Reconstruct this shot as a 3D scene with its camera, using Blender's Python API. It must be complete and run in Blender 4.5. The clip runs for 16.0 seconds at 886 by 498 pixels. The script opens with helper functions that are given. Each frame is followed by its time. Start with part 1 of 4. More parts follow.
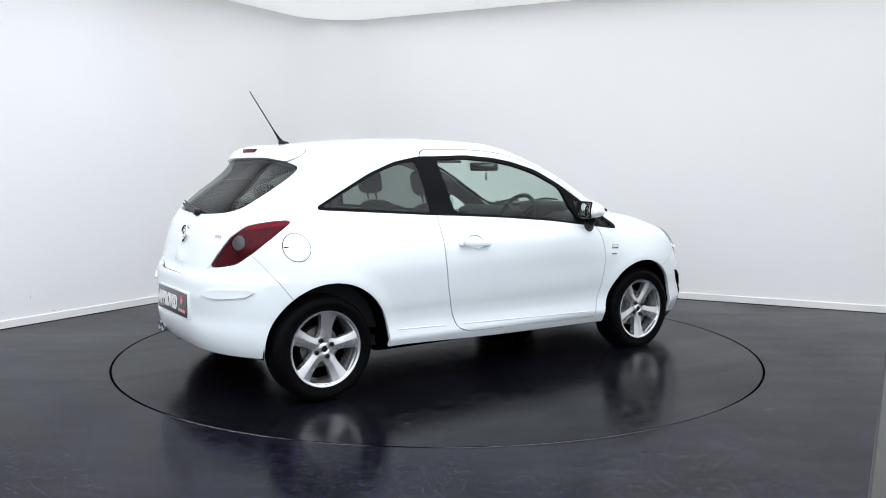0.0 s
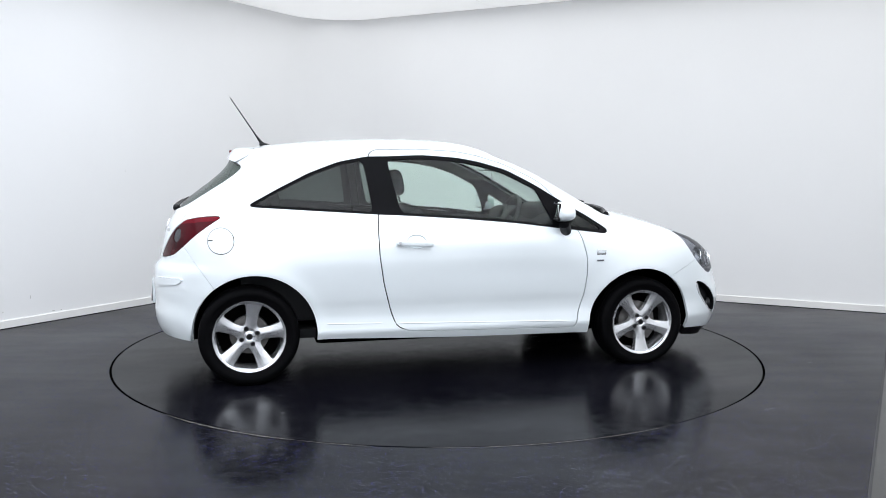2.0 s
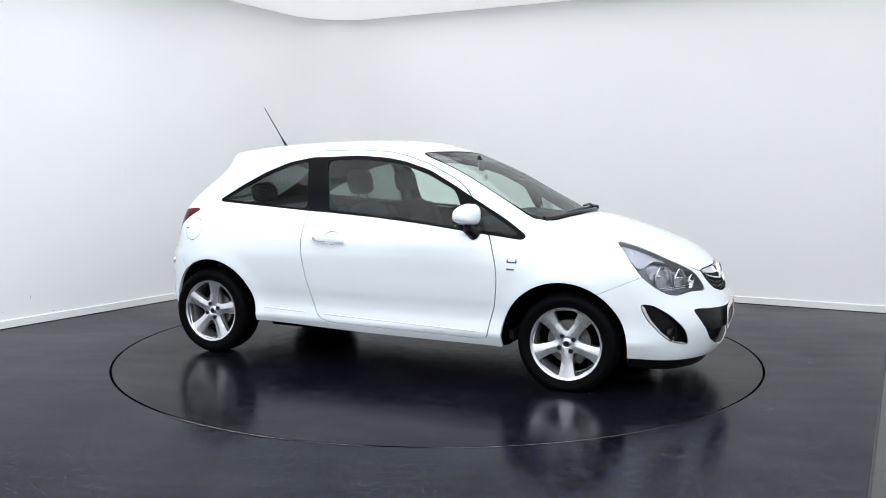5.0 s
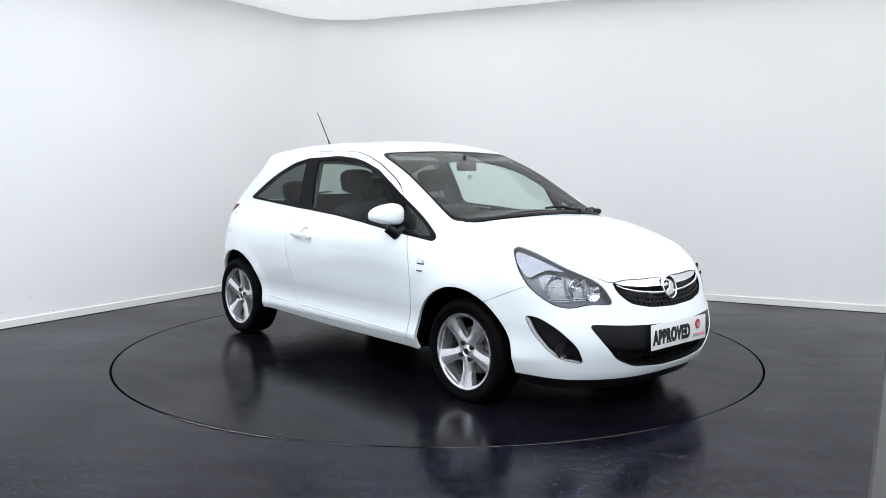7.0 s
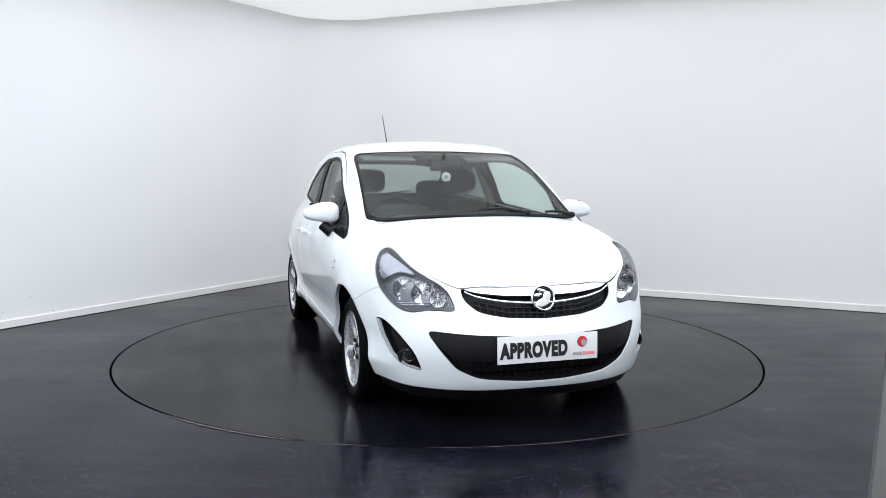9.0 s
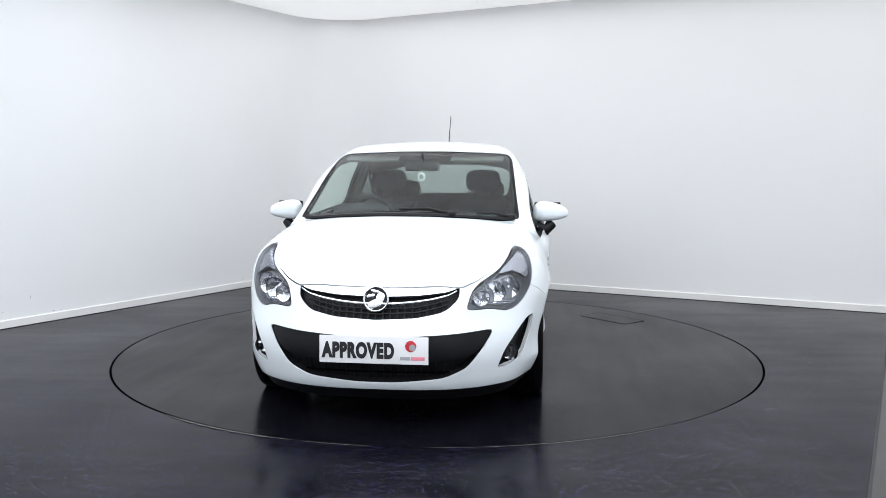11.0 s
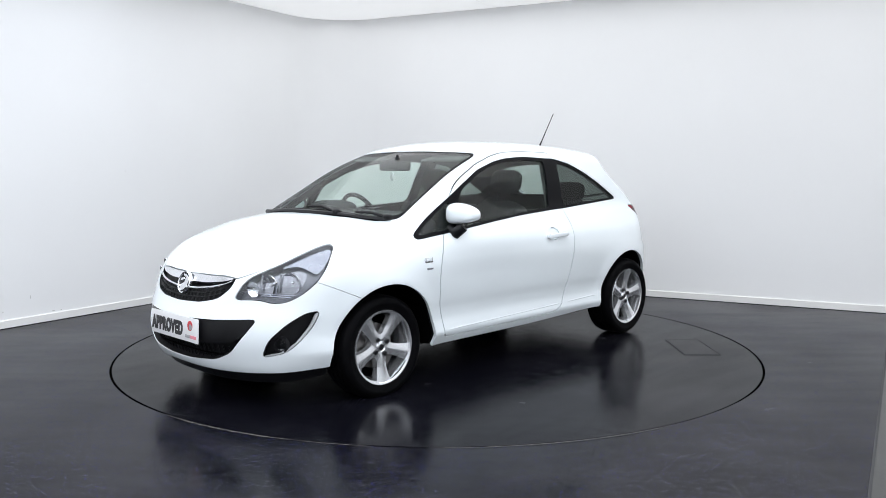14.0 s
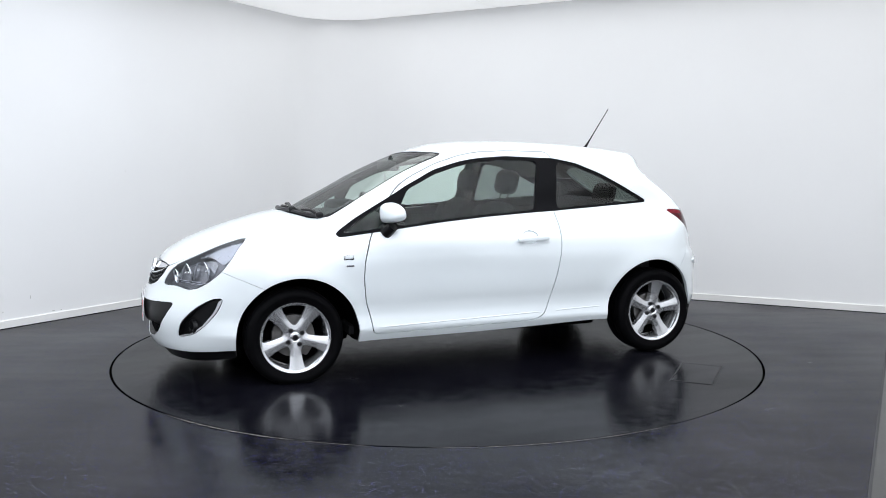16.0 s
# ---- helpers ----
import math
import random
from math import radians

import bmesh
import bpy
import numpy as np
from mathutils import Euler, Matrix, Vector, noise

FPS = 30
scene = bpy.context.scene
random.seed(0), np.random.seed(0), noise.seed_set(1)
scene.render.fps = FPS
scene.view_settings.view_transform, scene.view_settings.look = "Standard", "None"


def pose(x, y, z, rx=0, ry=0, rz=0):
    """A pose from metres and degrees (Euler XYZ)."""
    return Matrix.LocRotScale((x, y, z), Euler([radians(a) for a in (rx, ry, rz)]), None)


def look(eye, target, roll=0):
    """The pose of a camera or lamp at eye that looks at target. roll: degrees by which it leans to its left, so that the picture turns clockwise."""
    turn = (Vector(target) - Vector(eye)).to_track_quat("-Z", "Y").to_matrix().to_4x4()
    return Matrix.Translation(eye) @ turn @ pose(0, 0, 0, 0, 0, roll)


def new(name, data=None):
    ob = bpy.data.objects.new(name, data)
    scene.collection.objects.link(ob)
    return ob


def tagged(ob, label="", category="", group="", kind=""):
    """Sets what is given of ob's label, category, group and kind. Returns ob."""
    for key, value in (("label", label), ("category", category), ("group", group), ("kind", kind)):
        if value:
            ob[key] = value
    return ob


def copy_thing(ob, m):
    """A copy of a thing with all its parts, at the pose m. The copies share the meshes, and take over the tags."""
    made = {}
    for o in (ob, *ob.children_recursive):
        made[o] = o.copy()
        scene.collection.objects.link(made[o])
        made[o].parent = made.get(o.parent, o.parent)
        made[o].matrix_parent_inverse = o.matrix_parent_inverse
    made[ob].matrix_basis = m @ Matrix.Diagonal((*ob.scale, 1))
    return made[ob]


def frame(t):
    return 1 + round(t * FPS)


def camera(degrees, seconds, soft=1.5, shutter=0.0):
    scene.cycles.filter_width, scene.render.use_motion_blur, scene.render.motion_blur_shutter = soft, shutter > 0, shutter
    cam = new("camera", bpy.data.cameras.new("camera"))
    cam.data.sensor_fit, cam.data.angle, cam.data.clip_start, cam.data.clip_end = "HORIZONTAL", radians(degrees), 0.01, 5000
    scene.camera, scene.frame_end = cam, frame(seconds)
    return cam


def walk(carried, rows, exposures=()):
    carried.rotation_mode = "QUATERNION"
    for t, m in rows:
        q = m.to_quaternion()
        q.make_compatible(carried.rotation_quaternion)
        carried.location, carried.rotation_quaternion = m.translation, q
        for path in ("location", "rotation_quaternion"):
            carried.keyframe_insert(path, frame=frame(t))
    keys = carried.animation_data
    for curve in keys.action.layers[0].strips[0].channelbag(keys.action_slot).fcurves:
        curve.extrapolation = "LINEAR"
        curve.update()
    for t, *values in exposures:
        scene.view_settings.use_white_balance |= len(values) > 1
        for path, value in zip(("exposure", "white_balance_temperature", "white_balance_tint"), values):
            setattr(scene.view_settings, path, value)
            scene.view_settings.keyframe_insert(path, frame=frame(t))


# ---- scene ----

# ---- camera ----
cam = camera(56.96, 16.0, soft=.7)
EYE = (0.0, -5.864, 1.2747)
VIEW = look(EYE, (EYE[0] + math.sin(.005854), EYE[1] + math.cos(.005854), EYE[2] - math.tan(.09769)), .142)
walk(cam, [(0.0, VIEW), (16.0, VIEW)], [(0.0, 0.0, 6500, 10), (16.0, 0.0, 6500, 10)])

# the turntable's angle in degrees, by seconds
TURN = [(0, 34.59), (0.1, 33.89), (0.2, 33.19), (0.3, 32.49), (0.4, 31.79), (0.5, 31.09), (1, 25.6), (1.5, 19.7), (2, 13.5), (2.5, 7.49), (3, 1.39), (3.5, -4.63), (4, -10.89), (4.75, -20.11), (5.5, -29.3), (6.5, -41.59), (7, -47.89), (7.5, -53.86), (8, -60.19), (8.5, -66.2), (9, -72.58), (9.75, -81.76), (10.5, -90.96), (11.5, -103.38), (12, -109.91), (12.5, -116.01), (13, -122.48), (13.5, -128.54), (14, -134.96), (14.5, -141.05), (15, -147.42), (15.5, -153.44), (16, -159.68)]
OFFSET = Vector((-.0872, -.0657, 0))

# ---- world and large lights ----
world = bpy.data.worlds.new("world")
world.use_nodes = True
world.node_tree.nodes["Background"].inputs[0].default_value = (.9, .95, 1, 1)
world.node_tree.nodes["Background"].inputs[1].default_value = 0.05
scene.world = world

# the room stands askew to the camera: E1 runs along the back wall, E2 square to it; the side wall leans a little
E1, E2 = Vector((.88651, -.46271, 0)), Vector((.46271, .88651, 0))
BACK, RIGHT, FRONT, CEIL, BEND = 3.057, 5.7, -8.6, 2.99, .70
SIDE_SLOPE = .0614


def left_wall(b):
    return -3.2318 + SIDE_SLOPE * (b - .352)


def room(a, b, z=0.0):
    return E1 * a + E2 * b + Vector((0, 0, z))


ROOM_TURN = math.degrees(math.atan2(E1.y, E1.x))
PANEL = 2.76
# added grid of unseen area lamps under the ceiling, watts tuned by row
LIGHT_SPOTS = [(a, b, w) for a in (-1.45, 1.33, 4.11) for b, w in ((1.42, 25), (-1.36, 43), (-4.14, 50), (-6.92, 48))]
for a, b, watts in LIGHT_SPOTS:
    lamp = bpy.data.lights.new("ceiling_fill", "AREA")
    lamp.shape, lamp.size, lamp.size_y, lamp.energy = "RECTANGLE", PANEL, PANEL, watts
    lamp.color = (.955, .98, 1.01) if b > 0 else (.92, .98, 1.07)
    new("ceiling_fill", lamp).matrix_world = Matrix.Translation(room(a, b, CEIL - .035)) @ pose(0, 0, 0, 0, 0, ROOM_TURN)


# ---- materials ----
def material(name, colour, rough=.5, metal=0.0, coat=0.0, noise_scale=0.0, amount=.1, bump=0.0, bump_scale=200.0, spec=.5):
    """A principled material with broad and fine variation in colour, roughness and relief."""
    m = bpy.data.materials.new(name)
    m.use_nodes = True
    nt = m.node_tree
    b = nt.nodes["Principled BSDF"]
    b.inputs["Base Color"].default_value = (*colour, 1)
    b.inputs["Roughness"].default_value = rough
    b.inputs["Metallic"].default_value = metal
    b.inputs["Coat Weight"].default_value = coat
    b.inputs["Coat Roughness"].default_value = .03
    b.inputs["Specular IOR Level"].default_value = spec
    co = nt.nodes.new("ShaderNodeTexCoord")
    if noise_scale:
        n = nt.nodes.new("ShaderNodeTexNoise")
        n.inputs["Scale"].default_value, n.inputs["Detail"].default_value = noise_scale, 6
        nt.links.new(co.outputs["Object"], n.inputs["Vector"])
        r = nt.nodes.new("ShaderNodeMapRange")
        r.inputs["From Min"].default_value, r.inputs["From Max"].default_value = .3, .7
        r.inputs["To Min"].default_value, r.inputs["To Max"].default_value = 1 - amount, 1 + amount
        nt.links.new(n.outputs["Fac"], r.inputs["Value"])
        x = nt.nodes.new("ShaderNodeVectorMath")
        x.operation = "SCALE"
        x.inputs[0].default_value = colour
        nt.links.new(r.outputs["Result"], x.inputs["Scale"])
        nt.links.new(x.outputs["Vector"], b.inputs["Base Color"])
        y = nt.nodes.new("ShaderNodeMath")
        y.operation = "MULTIPLY"
        y.inputs[1].default_value = rough
        nt.links.new(r.outputs["Result"], y.inputs[0])
        nt.links.new(y.outputs["Value"], b.inputs["Roughness"])
    if bump:
        n = nt.nodes.new("ShaderNodeTexNoise")
        n.inputs["Scale"].default_value, n.inputs["Detail"].default_value = bump_scale, 4
        nt.links.new(co.outputs["Object"], n.inputs["Vector"])
        u = nt.nodes.new("ShaderNodeBump")
        u.inputs["Strength"].default_value, u.inputs["Distance"].default_value = bump, .002
        nt.links.new(n.outputs["Fac"], u.inputs["Height"])
        nt.links.new(u.outputs["Normal"], b.inputs["Normal"])
    return m


def glass(name, tint, gloss=.55):
    """Thin tinted glass: clear behind, reflecting by its angle."""
    m = bpy.data.materials.new(name)
    m.use_nodes = True
    nt = m.node_tree
    nt.nodes.clear()
    out, mix = nt.nodes.new("ShaderNodeOutputMaterial"), nt.nodes.new("ShaderNodeMixShader")
    clear, shine, fres = nt.nodes.new("ShaderNodeBsdfTransparent"), nt.nodes.new("ShaderNodeBsdfGlossy"), nt.nodes.new("ShaderNodeLayerWeight")
    power, lift = nt.nodes.new("ShaderNodeMath"), nt.nodes.new("ShaderNodeMath")
    clear.inputs["Color"].default_value = (*tint, 1)
    shine.inputs["Roughness"].default_value = .02
    shine.inputs["Color"].default_value = (gloss, gloss, gloss, 1)
    power.operation, lift.operation = "POWER", "MULTIPLY_ADD"
    power.inputs[1].default_value, lift.inputs[1].default_value, lift.inputs[2].default_value = 5, .92, .045
    nt.links.new(fres.outputs["Facing"], power.inputs[0])
    nt.links.new(power.outputs[0], lift.inputs[0])
    nt.links.new(lift.outputs[0], mix.inputs[0])
    nt.links.new(clear.outputs[0], mix.inputs[1])
    nt.links.new(shine.outputs[0], mix.inputs[2])
    nt.links.new(mix.outputs[0], out.inputs["Surface"])
    return m


def glow(name, colour, strength):
    m = bpy.data.materials.new(name)
    m.use_nodes = True
    b = m.node_tree.nodes["Principled BSDF"]
    b.inputs["Base Color"].default_value = (.8, .8, .8, 1)
    b.inputs["Emission Color"].default_value = (*colour, 1)
    b.inputs["Emission Strength"].default_value = strength
    return m


def floor_material(name, fleck_dim):
    """Dark blue-grey safety vinyl: fine coloured flecks, scuffs and a patchy sheen. The second argument divides the
    flecks' brightness.
    """
    m = bpy.data.materials.new(name)
    m.use_nodes = True
    nt = m.node_tree
    add, link = nt.nodes.new, nt.links.new
    b = nt.nodes["Principled BSDF"]
    co = add("ShaderNodeTexCoord")

    def noisy(scale, detail, lo, hi, a, z):
        n, r = add("ShaderNodeTexNoise"), add("ShaderNodeMapRange")
        n.inputs["Scale"].default_value, n.inputs["Detail"].default_value = scale, detail
        link(co.outputs["Object"], n.inputs["Vector"])
        for key, value in zip(("From Min", "From Max", "To Min", "To Max"), (lo, hi, a, z)):
            r.inputs[key].default_value = value
        link(n.outputs["Fac"], r.inputs["Value"])
        return r.outputs["Result"]

    base = add("ShaderNodeMix")
    base.data_type = "RGBA"
    base.inputs["A"].default_value = (.0022, .0022, .0042, 1)
    base.inputs["B"].default_value = (.0045, .0045, .0072, 1)
    link(noisy(1.7, 10, .38, .62, 0, 1), base.inputs["Factor"])
    vor = add("ShaderNodeTexVoronoi")
    vor.inputs["Scale"].default_value = 120
    link(co.outputs["Object"], vor.inputs["Vector"])
    dot = add("ShaderNodeMapRange")
    for key, value in zip(("From Min", "From Max", "To Min", "To Max"), (.25, .35, 1, 0)):
        dot.inputs[key].default_value = value
    link(vor.outputs["Distance"], dot.inputs["Value"])
    sep = add("ShaderNodeSeparateColor")
    link(vor.outputs["Color"], sep.inputs["Color"])
    pick = add("ShaderNodeMath")
    pick.operation = "GREATER_THAN"
    link(sep.outputs["Red"], pick.inputs[0])
    link(noisy(5, 6, .3, .7, .60, .90), pick.inputs[1])
    both = add("ShaderNodeMath")
    both.operation = "MULTIPLY"
    link(pick.outputs[0], both.inputs[0])
    link(dot.outputs["Result"], both.inputs[1])
    hue = add("ShaderNodeMix")
    hue.data_type = "RGBA"
    hue.inputs["A"].default_value, hue.inputs["B"].default_value = (.035 / fleck_dim, .035 / fleck_dim, .20 / fleck_dim, 1), (.11 / fleck_dim, .11 / fleck_dim, .15 / fleck_dim, 1)
    gt = add("ShaderNodeMath")
    gt.operation = "GREATER_THAN"
    gt.inputs[1].default_value = .6
    link(sep.outputs["Green"], gt.inputs[0])
    link(gt.outputs[0], hue.inputs["Factor"])
    fleck = add("ShaderNodeMix")
    fleck.data_type = "RGBA"
    link(both.outputs[0], fleck.inputs["Factor"])
    link(base.outputs["Result"], fleck.inputs["A"])
    link(hue.outputs["Result"], fleck.inputs["B"])
    link(fleck.outputs["Result"], b.inputs["Base Color"])
    both.use_clamp = True
    rough = add("ShaderNodeMath")
    link(noisy(2.2, 8, .3, .7, .145, .22), rough.inputs[0])
    link(noisy(14, 6, .3, .7, -.05, .07), rough.inputs[1])
    b.inputs["Roughness"].default_value = .7
    b.inputs["Specular IOR Level"].default_value = 0
    shine, mix, fres, cut = add("ShaderNodeBsdfGlossy"), add("ShaderNodeMixShader"), add("ShaderNodeFresnel"), add("ShaderNodeMath")
    cut.operation = "MULTIPLY"
    fres.inputs["IOR"].default_value = 1.33
    link(fres.outputs["Fac"], cut.inputs[0])
    link(noisy(.9, 8, .3, .7, .60, .86), cut.inputs[1])
    place, streak, band, worn = add("ShaderNodeMapping"), add("ShaderNodeTexNoise"), add("ShaderNodeMapRange"), add("ShaderNodeMath")
    place.inputs["Rotation"].default_value, place.inputs["Scale"].default_value = (0, 0, .35), (.8, 5, 1)
    streak.inputs["Scale"].default_value, streak.inputs["Detail"].default_value = 1.3, 4
    link(co.outputs["Object"], place.inputs["Vector"])
    link(place.outputs["Vector"], streak.inputs["Vector"])
    for key, value in zip(("From Min", "From Max", "To Min", "To Max"), (.35, .68, .94, 1.05)):
        band.inputs[key].default_value = value
    link(streak.outputs["Fac"], band.inputs["Value"])
    worn.operation = "MULTIPLY"
    link(cut.outputs[0], worn.inputs[0])
    link(band.outputs["Result"], worn.inputs[1])
    link(worn.outputs[0], mix.inputs[0])
    link(b.outputs[0], mix.inputs[1])
    link(shine.outputs[0], mix.inputs[2])
    link(rough.outputs[0], shine.inputs["Roughness"])
    link(mix.outputs[0], nt.nodes["Material Output"].inputs["Surface"])
    u = add("ShaderNodeBump")
    u.inputs["Strength"].default_value, u.inputs["Distance"].default_value = .06, .001
    link(noisy(300, 2, .3, .7, 0, 1), u.inputs["Height"])
    link(u.outputs["Normal"], b.inputs["Normal"])
    link(u.outputs["Normal"], shine.inputs["Normal"])
    return m


PAINT = material("white_paint", (.815, .865, .885), .30, 0, 1.0, 3.0, .012)
WALL = material("wall_paint", (.80, .80, .80), .65, 0, 0, .7, .02, .12, 90)
SKIRT = material("skirting_paint", (.78, .77, .75), .45, 0, 0, 2.0, .03)
FLOOR = floor_material("vinyl_floor", 1.0)
DISC = floor_material("turntable_vinyl", 25.0)
BLACK = material("black_trim", (.006, .006, .007), .36, 0, 0, 20, .15, spec=.22)
SATIN = material("satin_black_frame", (.004, .004, .005), .4, 0, 0, 6, .1, spec=.06)
RUBBER = material("tyre_rubber", (.0025, .0025, .003), .55, 0, 0, 30, .2, .3, 300, .04)
LINING = material("interior_lining", (.014, .0145, .016), .7, 0, 0, 12, .1, .1, 300, .25)
HEADLINER = material("headliner", (.11, .11, .105), .9, 0, 0, 12, .06, .2, 300)
FABRIC = material("seat_fabric", (.014, .0145, .016), .85, 0, 0, 40, .06, .15, 500, .2)
ALLOY = material("silver_alloy", (.78, .79, .81), .24, .85, .3, 8, .04)
CHROME = material("chrome", (.82, .83, .85), .17, .95)
SILVER = material("silver_trim", (.72, .73, .75), .28, .5)
DARK_CHROME = material("smoked_chrome", (.20, .205, .225), .3, .5)
BROW_SILVER = material("lamp_brow_silver", (.32, .33, .37), .26, .8, 0, 26, .10)
WALL_SCUFF = material("wall_scuff", (.50, .49, .47), .7, 0, 0, 60, .3)
DULL_STEEL = material("brake_steel", (.14, .135, .13), .45, .8, 0, 30, .2)
UNDER = material("underbody", (.002, .002, .002), .9, 0, 0, 8, .2, spec=.02)
GRILLE = material("grille_plastic", (.005, .005, .006), .45, 0, 0, 30, .2, spec=.25)
RED = material("red_lens", (.14, .0012, .009), .14, 0, .06, 4, .25, spec=.10)
RED_DEEP = material("dark_red_lens", (.052, .0006, .004), .14, 0, .05, 9, .45, spec=.10)
LENS_GREY = material("smoked_lens", (.045, .045, .052), .2, .2, .2)
REFLECTOR = material("lamp_reflector", (.93, .94, .96), .09, 1.0)
BEZEL = material("lamp_bezel", (.30, .305, .33), .22, .7, 0, 30, .12)
PLATE_WHITE = material("plate_white", (.80, .80, .80), .3, 0, .5, 9, .01)
PLATE_DARK = material("plate_dark_grey", (.045, .04, .042), .3, 0, .4)
INK = material("plate_black_ink", (.012, .012, .014), .4)
WHITE_INK = material("plate_white_ink", (.75, .75, .75), .4)
LOGO_RED = material("logo_red", (.55, .03, .04), .4)
LOGO_GREY = material("logo_grey", (.35, .35, .36), .4)
LOGO_PINK = material("logo_pink", (.75, .25, .30), .4)
MIRROR = material("mirror_glass", (.85, .86, .87), .01, 1.0)
GLASS = glass("window_glass", (.84, .94, .89))
TINTED = glass("privacy_glass", (.24, .275, .26))
REAR_GLASS = glass("rear_window_glass", (.44, .49, .465))
CLEAR = glass("lamp_glass", (.93, .94, .95))
SCREEN = glass("windscreen_glass", (.82, .91, .87))
# emission added to the ceiling sheet so that it shows white
ADDED_CEILING_GLOW = glow("ceiling_added_glow", (.96, .975, 1), .42)
# for real floor seams, and for the shadow line drawn under the skirting
SEAM_AND_SHADE = material("floor_seam", (.012, .012, .014), .6)
SCUFF = material("worn_edge", (.11, .10, .09), .6, 0, 0, 30, .4)
GREY_FLOOR = material("grey_floor", (.040, .040, .037), .32, 0, 0, 3, .15, .15, 200, .25)


# ---- small mesh helpers ----
def mesh_object(name, verts, faces, mat, parent=None, label="", smooth=True, normals=None):
    me = bpy.data.meshes.new(name)
    me.from_pydata([tuple(v) for v in verts], [], [tuple(int(i) for i in f) for f in faces])
    me.materials.append(mat)
    if smooth:
        me.polygons.foreach_set("use_smooth", [True] * len(me.polygons))
    if normals is not None:
        me.normals_split_custom_set_from_vertices([tuple(n) for n in normals])
    me.update()
    ob = new(name, me)
    ob.parent = parent
    if label:
        tagged(ob, label)
    return ob


def part(name, bm, mat, parent, label="", smooth=True, m=None):
    me = bpy.data.meshes.new(name)
    if m is not None:
        bmesh.ops.transform(bm, matrix=m, verts=bm.verts)
    bm.to_mesh(me)
    bm.free()
    me.materials.append(mat)
    if smooth:
        me.polygons.foreach_set("use_smooth", [True] * len(me.polygons))
        me.set_sharp_from_angle(angle=radians(38))
    ob = new(name, me)
    ob.parent = parent
    if label:
        tagged(ob, label)
    return ob


def box(sx, sy, sz, bevel=.004, m=None, segments=2):
    bm = bmesh.new()
    bmesh.ops.create_cube(bm, size=1)
    bmesh.ops.scale(bm, vec=(sx, sy, sz), verts=bm.verts)
    if bevel:
        bmesh.ops.bevel(bm, geom=bm.edges[:], offset=bevel, segments=segments, profile=.6, affect="EDGES")
    if m is not None:
        bmesh.ops.transform(bm, matrix=m, verts=bm.verts)
    return bm


def blob(sx, sy, sz, e=.6, n=28, m=None):
    """A rounded pillow shape; a smaller e is boxier."""
    bm = bmesh.new()
    bmesh.ops.create_uvsphere(bm, u_segments=n, v_segments=n // 2, radius=1)
    for v in bm.verts:
        h = math.hypot(v.co.x, v.co.y)
        c = (v.co.x / h, v.co.y / h) if h > 1e-6 else (0, 0)
        p = lambda a: math.copysign(abs(a) ** e, a)
        v.co = Vector((p(c[0]) * abs(h) ** e * sx / 2, p(c[1]) * abs(h) ** e * sy / 2, p(v.co.z) * sz / 2))
    if m is not None:
        bmesh.ops.transform(bm, matrix=m, verts=bm.verts)
    return bm


def tube(points, radii, n=10, close=True):
    """A round bar along points, with a radius at each."""
    pts = [Vector(p) for p in points]
    if isinstance(radii, (int, float)):
        radii = [radii] * len(pts)
    bm = bmesh.new()
    rings = []
    for i, p in enumerate(pts):
        d = (pts[min(i + 1, len(pts) - 1)] - pts[max(i - 1, 0)]).normalized()
        q = d.to_track_quat("Z", "Y")
        rings.append([bm.verts.new(p + q @ Vector((radii[i] * math.cos(a), radii[i] * math.sin(a), 0))) for a in (k * math.tau / n for k in range(n))])
    for a, b in zip(rings, rings[1:]):
        for k in range(n):
            bm.faces.new((a[k], a[(k + 1) % n], b[(k + 1) % n], b[k]))
    if close:
        bm.faces.new(rings[0][::-1])
        bm.faces.new(rings[-1])
    return bm


def lathe(profile, n=64, axis="Y"):
    """A ring or disc turned round the y axis from (radius, y) pairs."""
    bm = bmesh.new()
    rings = [[bm.verts.new((r * math.cos(a), y, r * math.sin(a))) for a in (k * math.tau / n for k in range(n))] for r, y in profile]
    for a, b in zip(rings, rings[1:]):
        for k in range(n):
            bm.faces.new((a[k], b[k], b[(k + 1) % n], a[(k + 1) % n]))
    bmesh.ops.remove_doubles(bm, verts=bm.verts, dist=1e-5)
    bmesh.ops.recalc_face_normals(bm, faces=bm.faces)
    return bm


# ---- car body surface: x forward, y to the left, z up, origin on the floor between the axles ----
def curve(xs, ys):
    """A smooth function through a few stations."""
    xs, ys = np.array(xs, float), np.array(ys, float)
    d = np.diff(ys) / np.diff(xs)
    m = np.empty(len(xs))
    m[0], m[-1] = d[0], d[-1]
    h = np.diff(xs)
    m[1:-1] = (d[:-1] * h[1:] + d[1:] * h[:-1]) / (h[1:] + h[:-1])

    def f(x):
        x = np.asarray(x, float)
        c = np.clip(x, xs[0], xs[-1])
        i = np.clip(np.searchsorted(xs, c) - 1, 0, len(xs) - 2)
        t = (c - xs[i]) / h[i]
        a, b = (1 + 2 * t) * (1 - t) ** 2, t * t * (3 - 2 * t)
        r = a * ys[i] + b * ys[i + 1] + h[i] * (t * (1 - t) ** 2 * m[i] - t * t * (1 - t) * m[i + 1])
        return r + np.where(x < xs[0], (x - xs[0]) * m[0], 0) + np.where(x > xs[-1], (x - xs[-1]) * m[-1], 0)
    return f


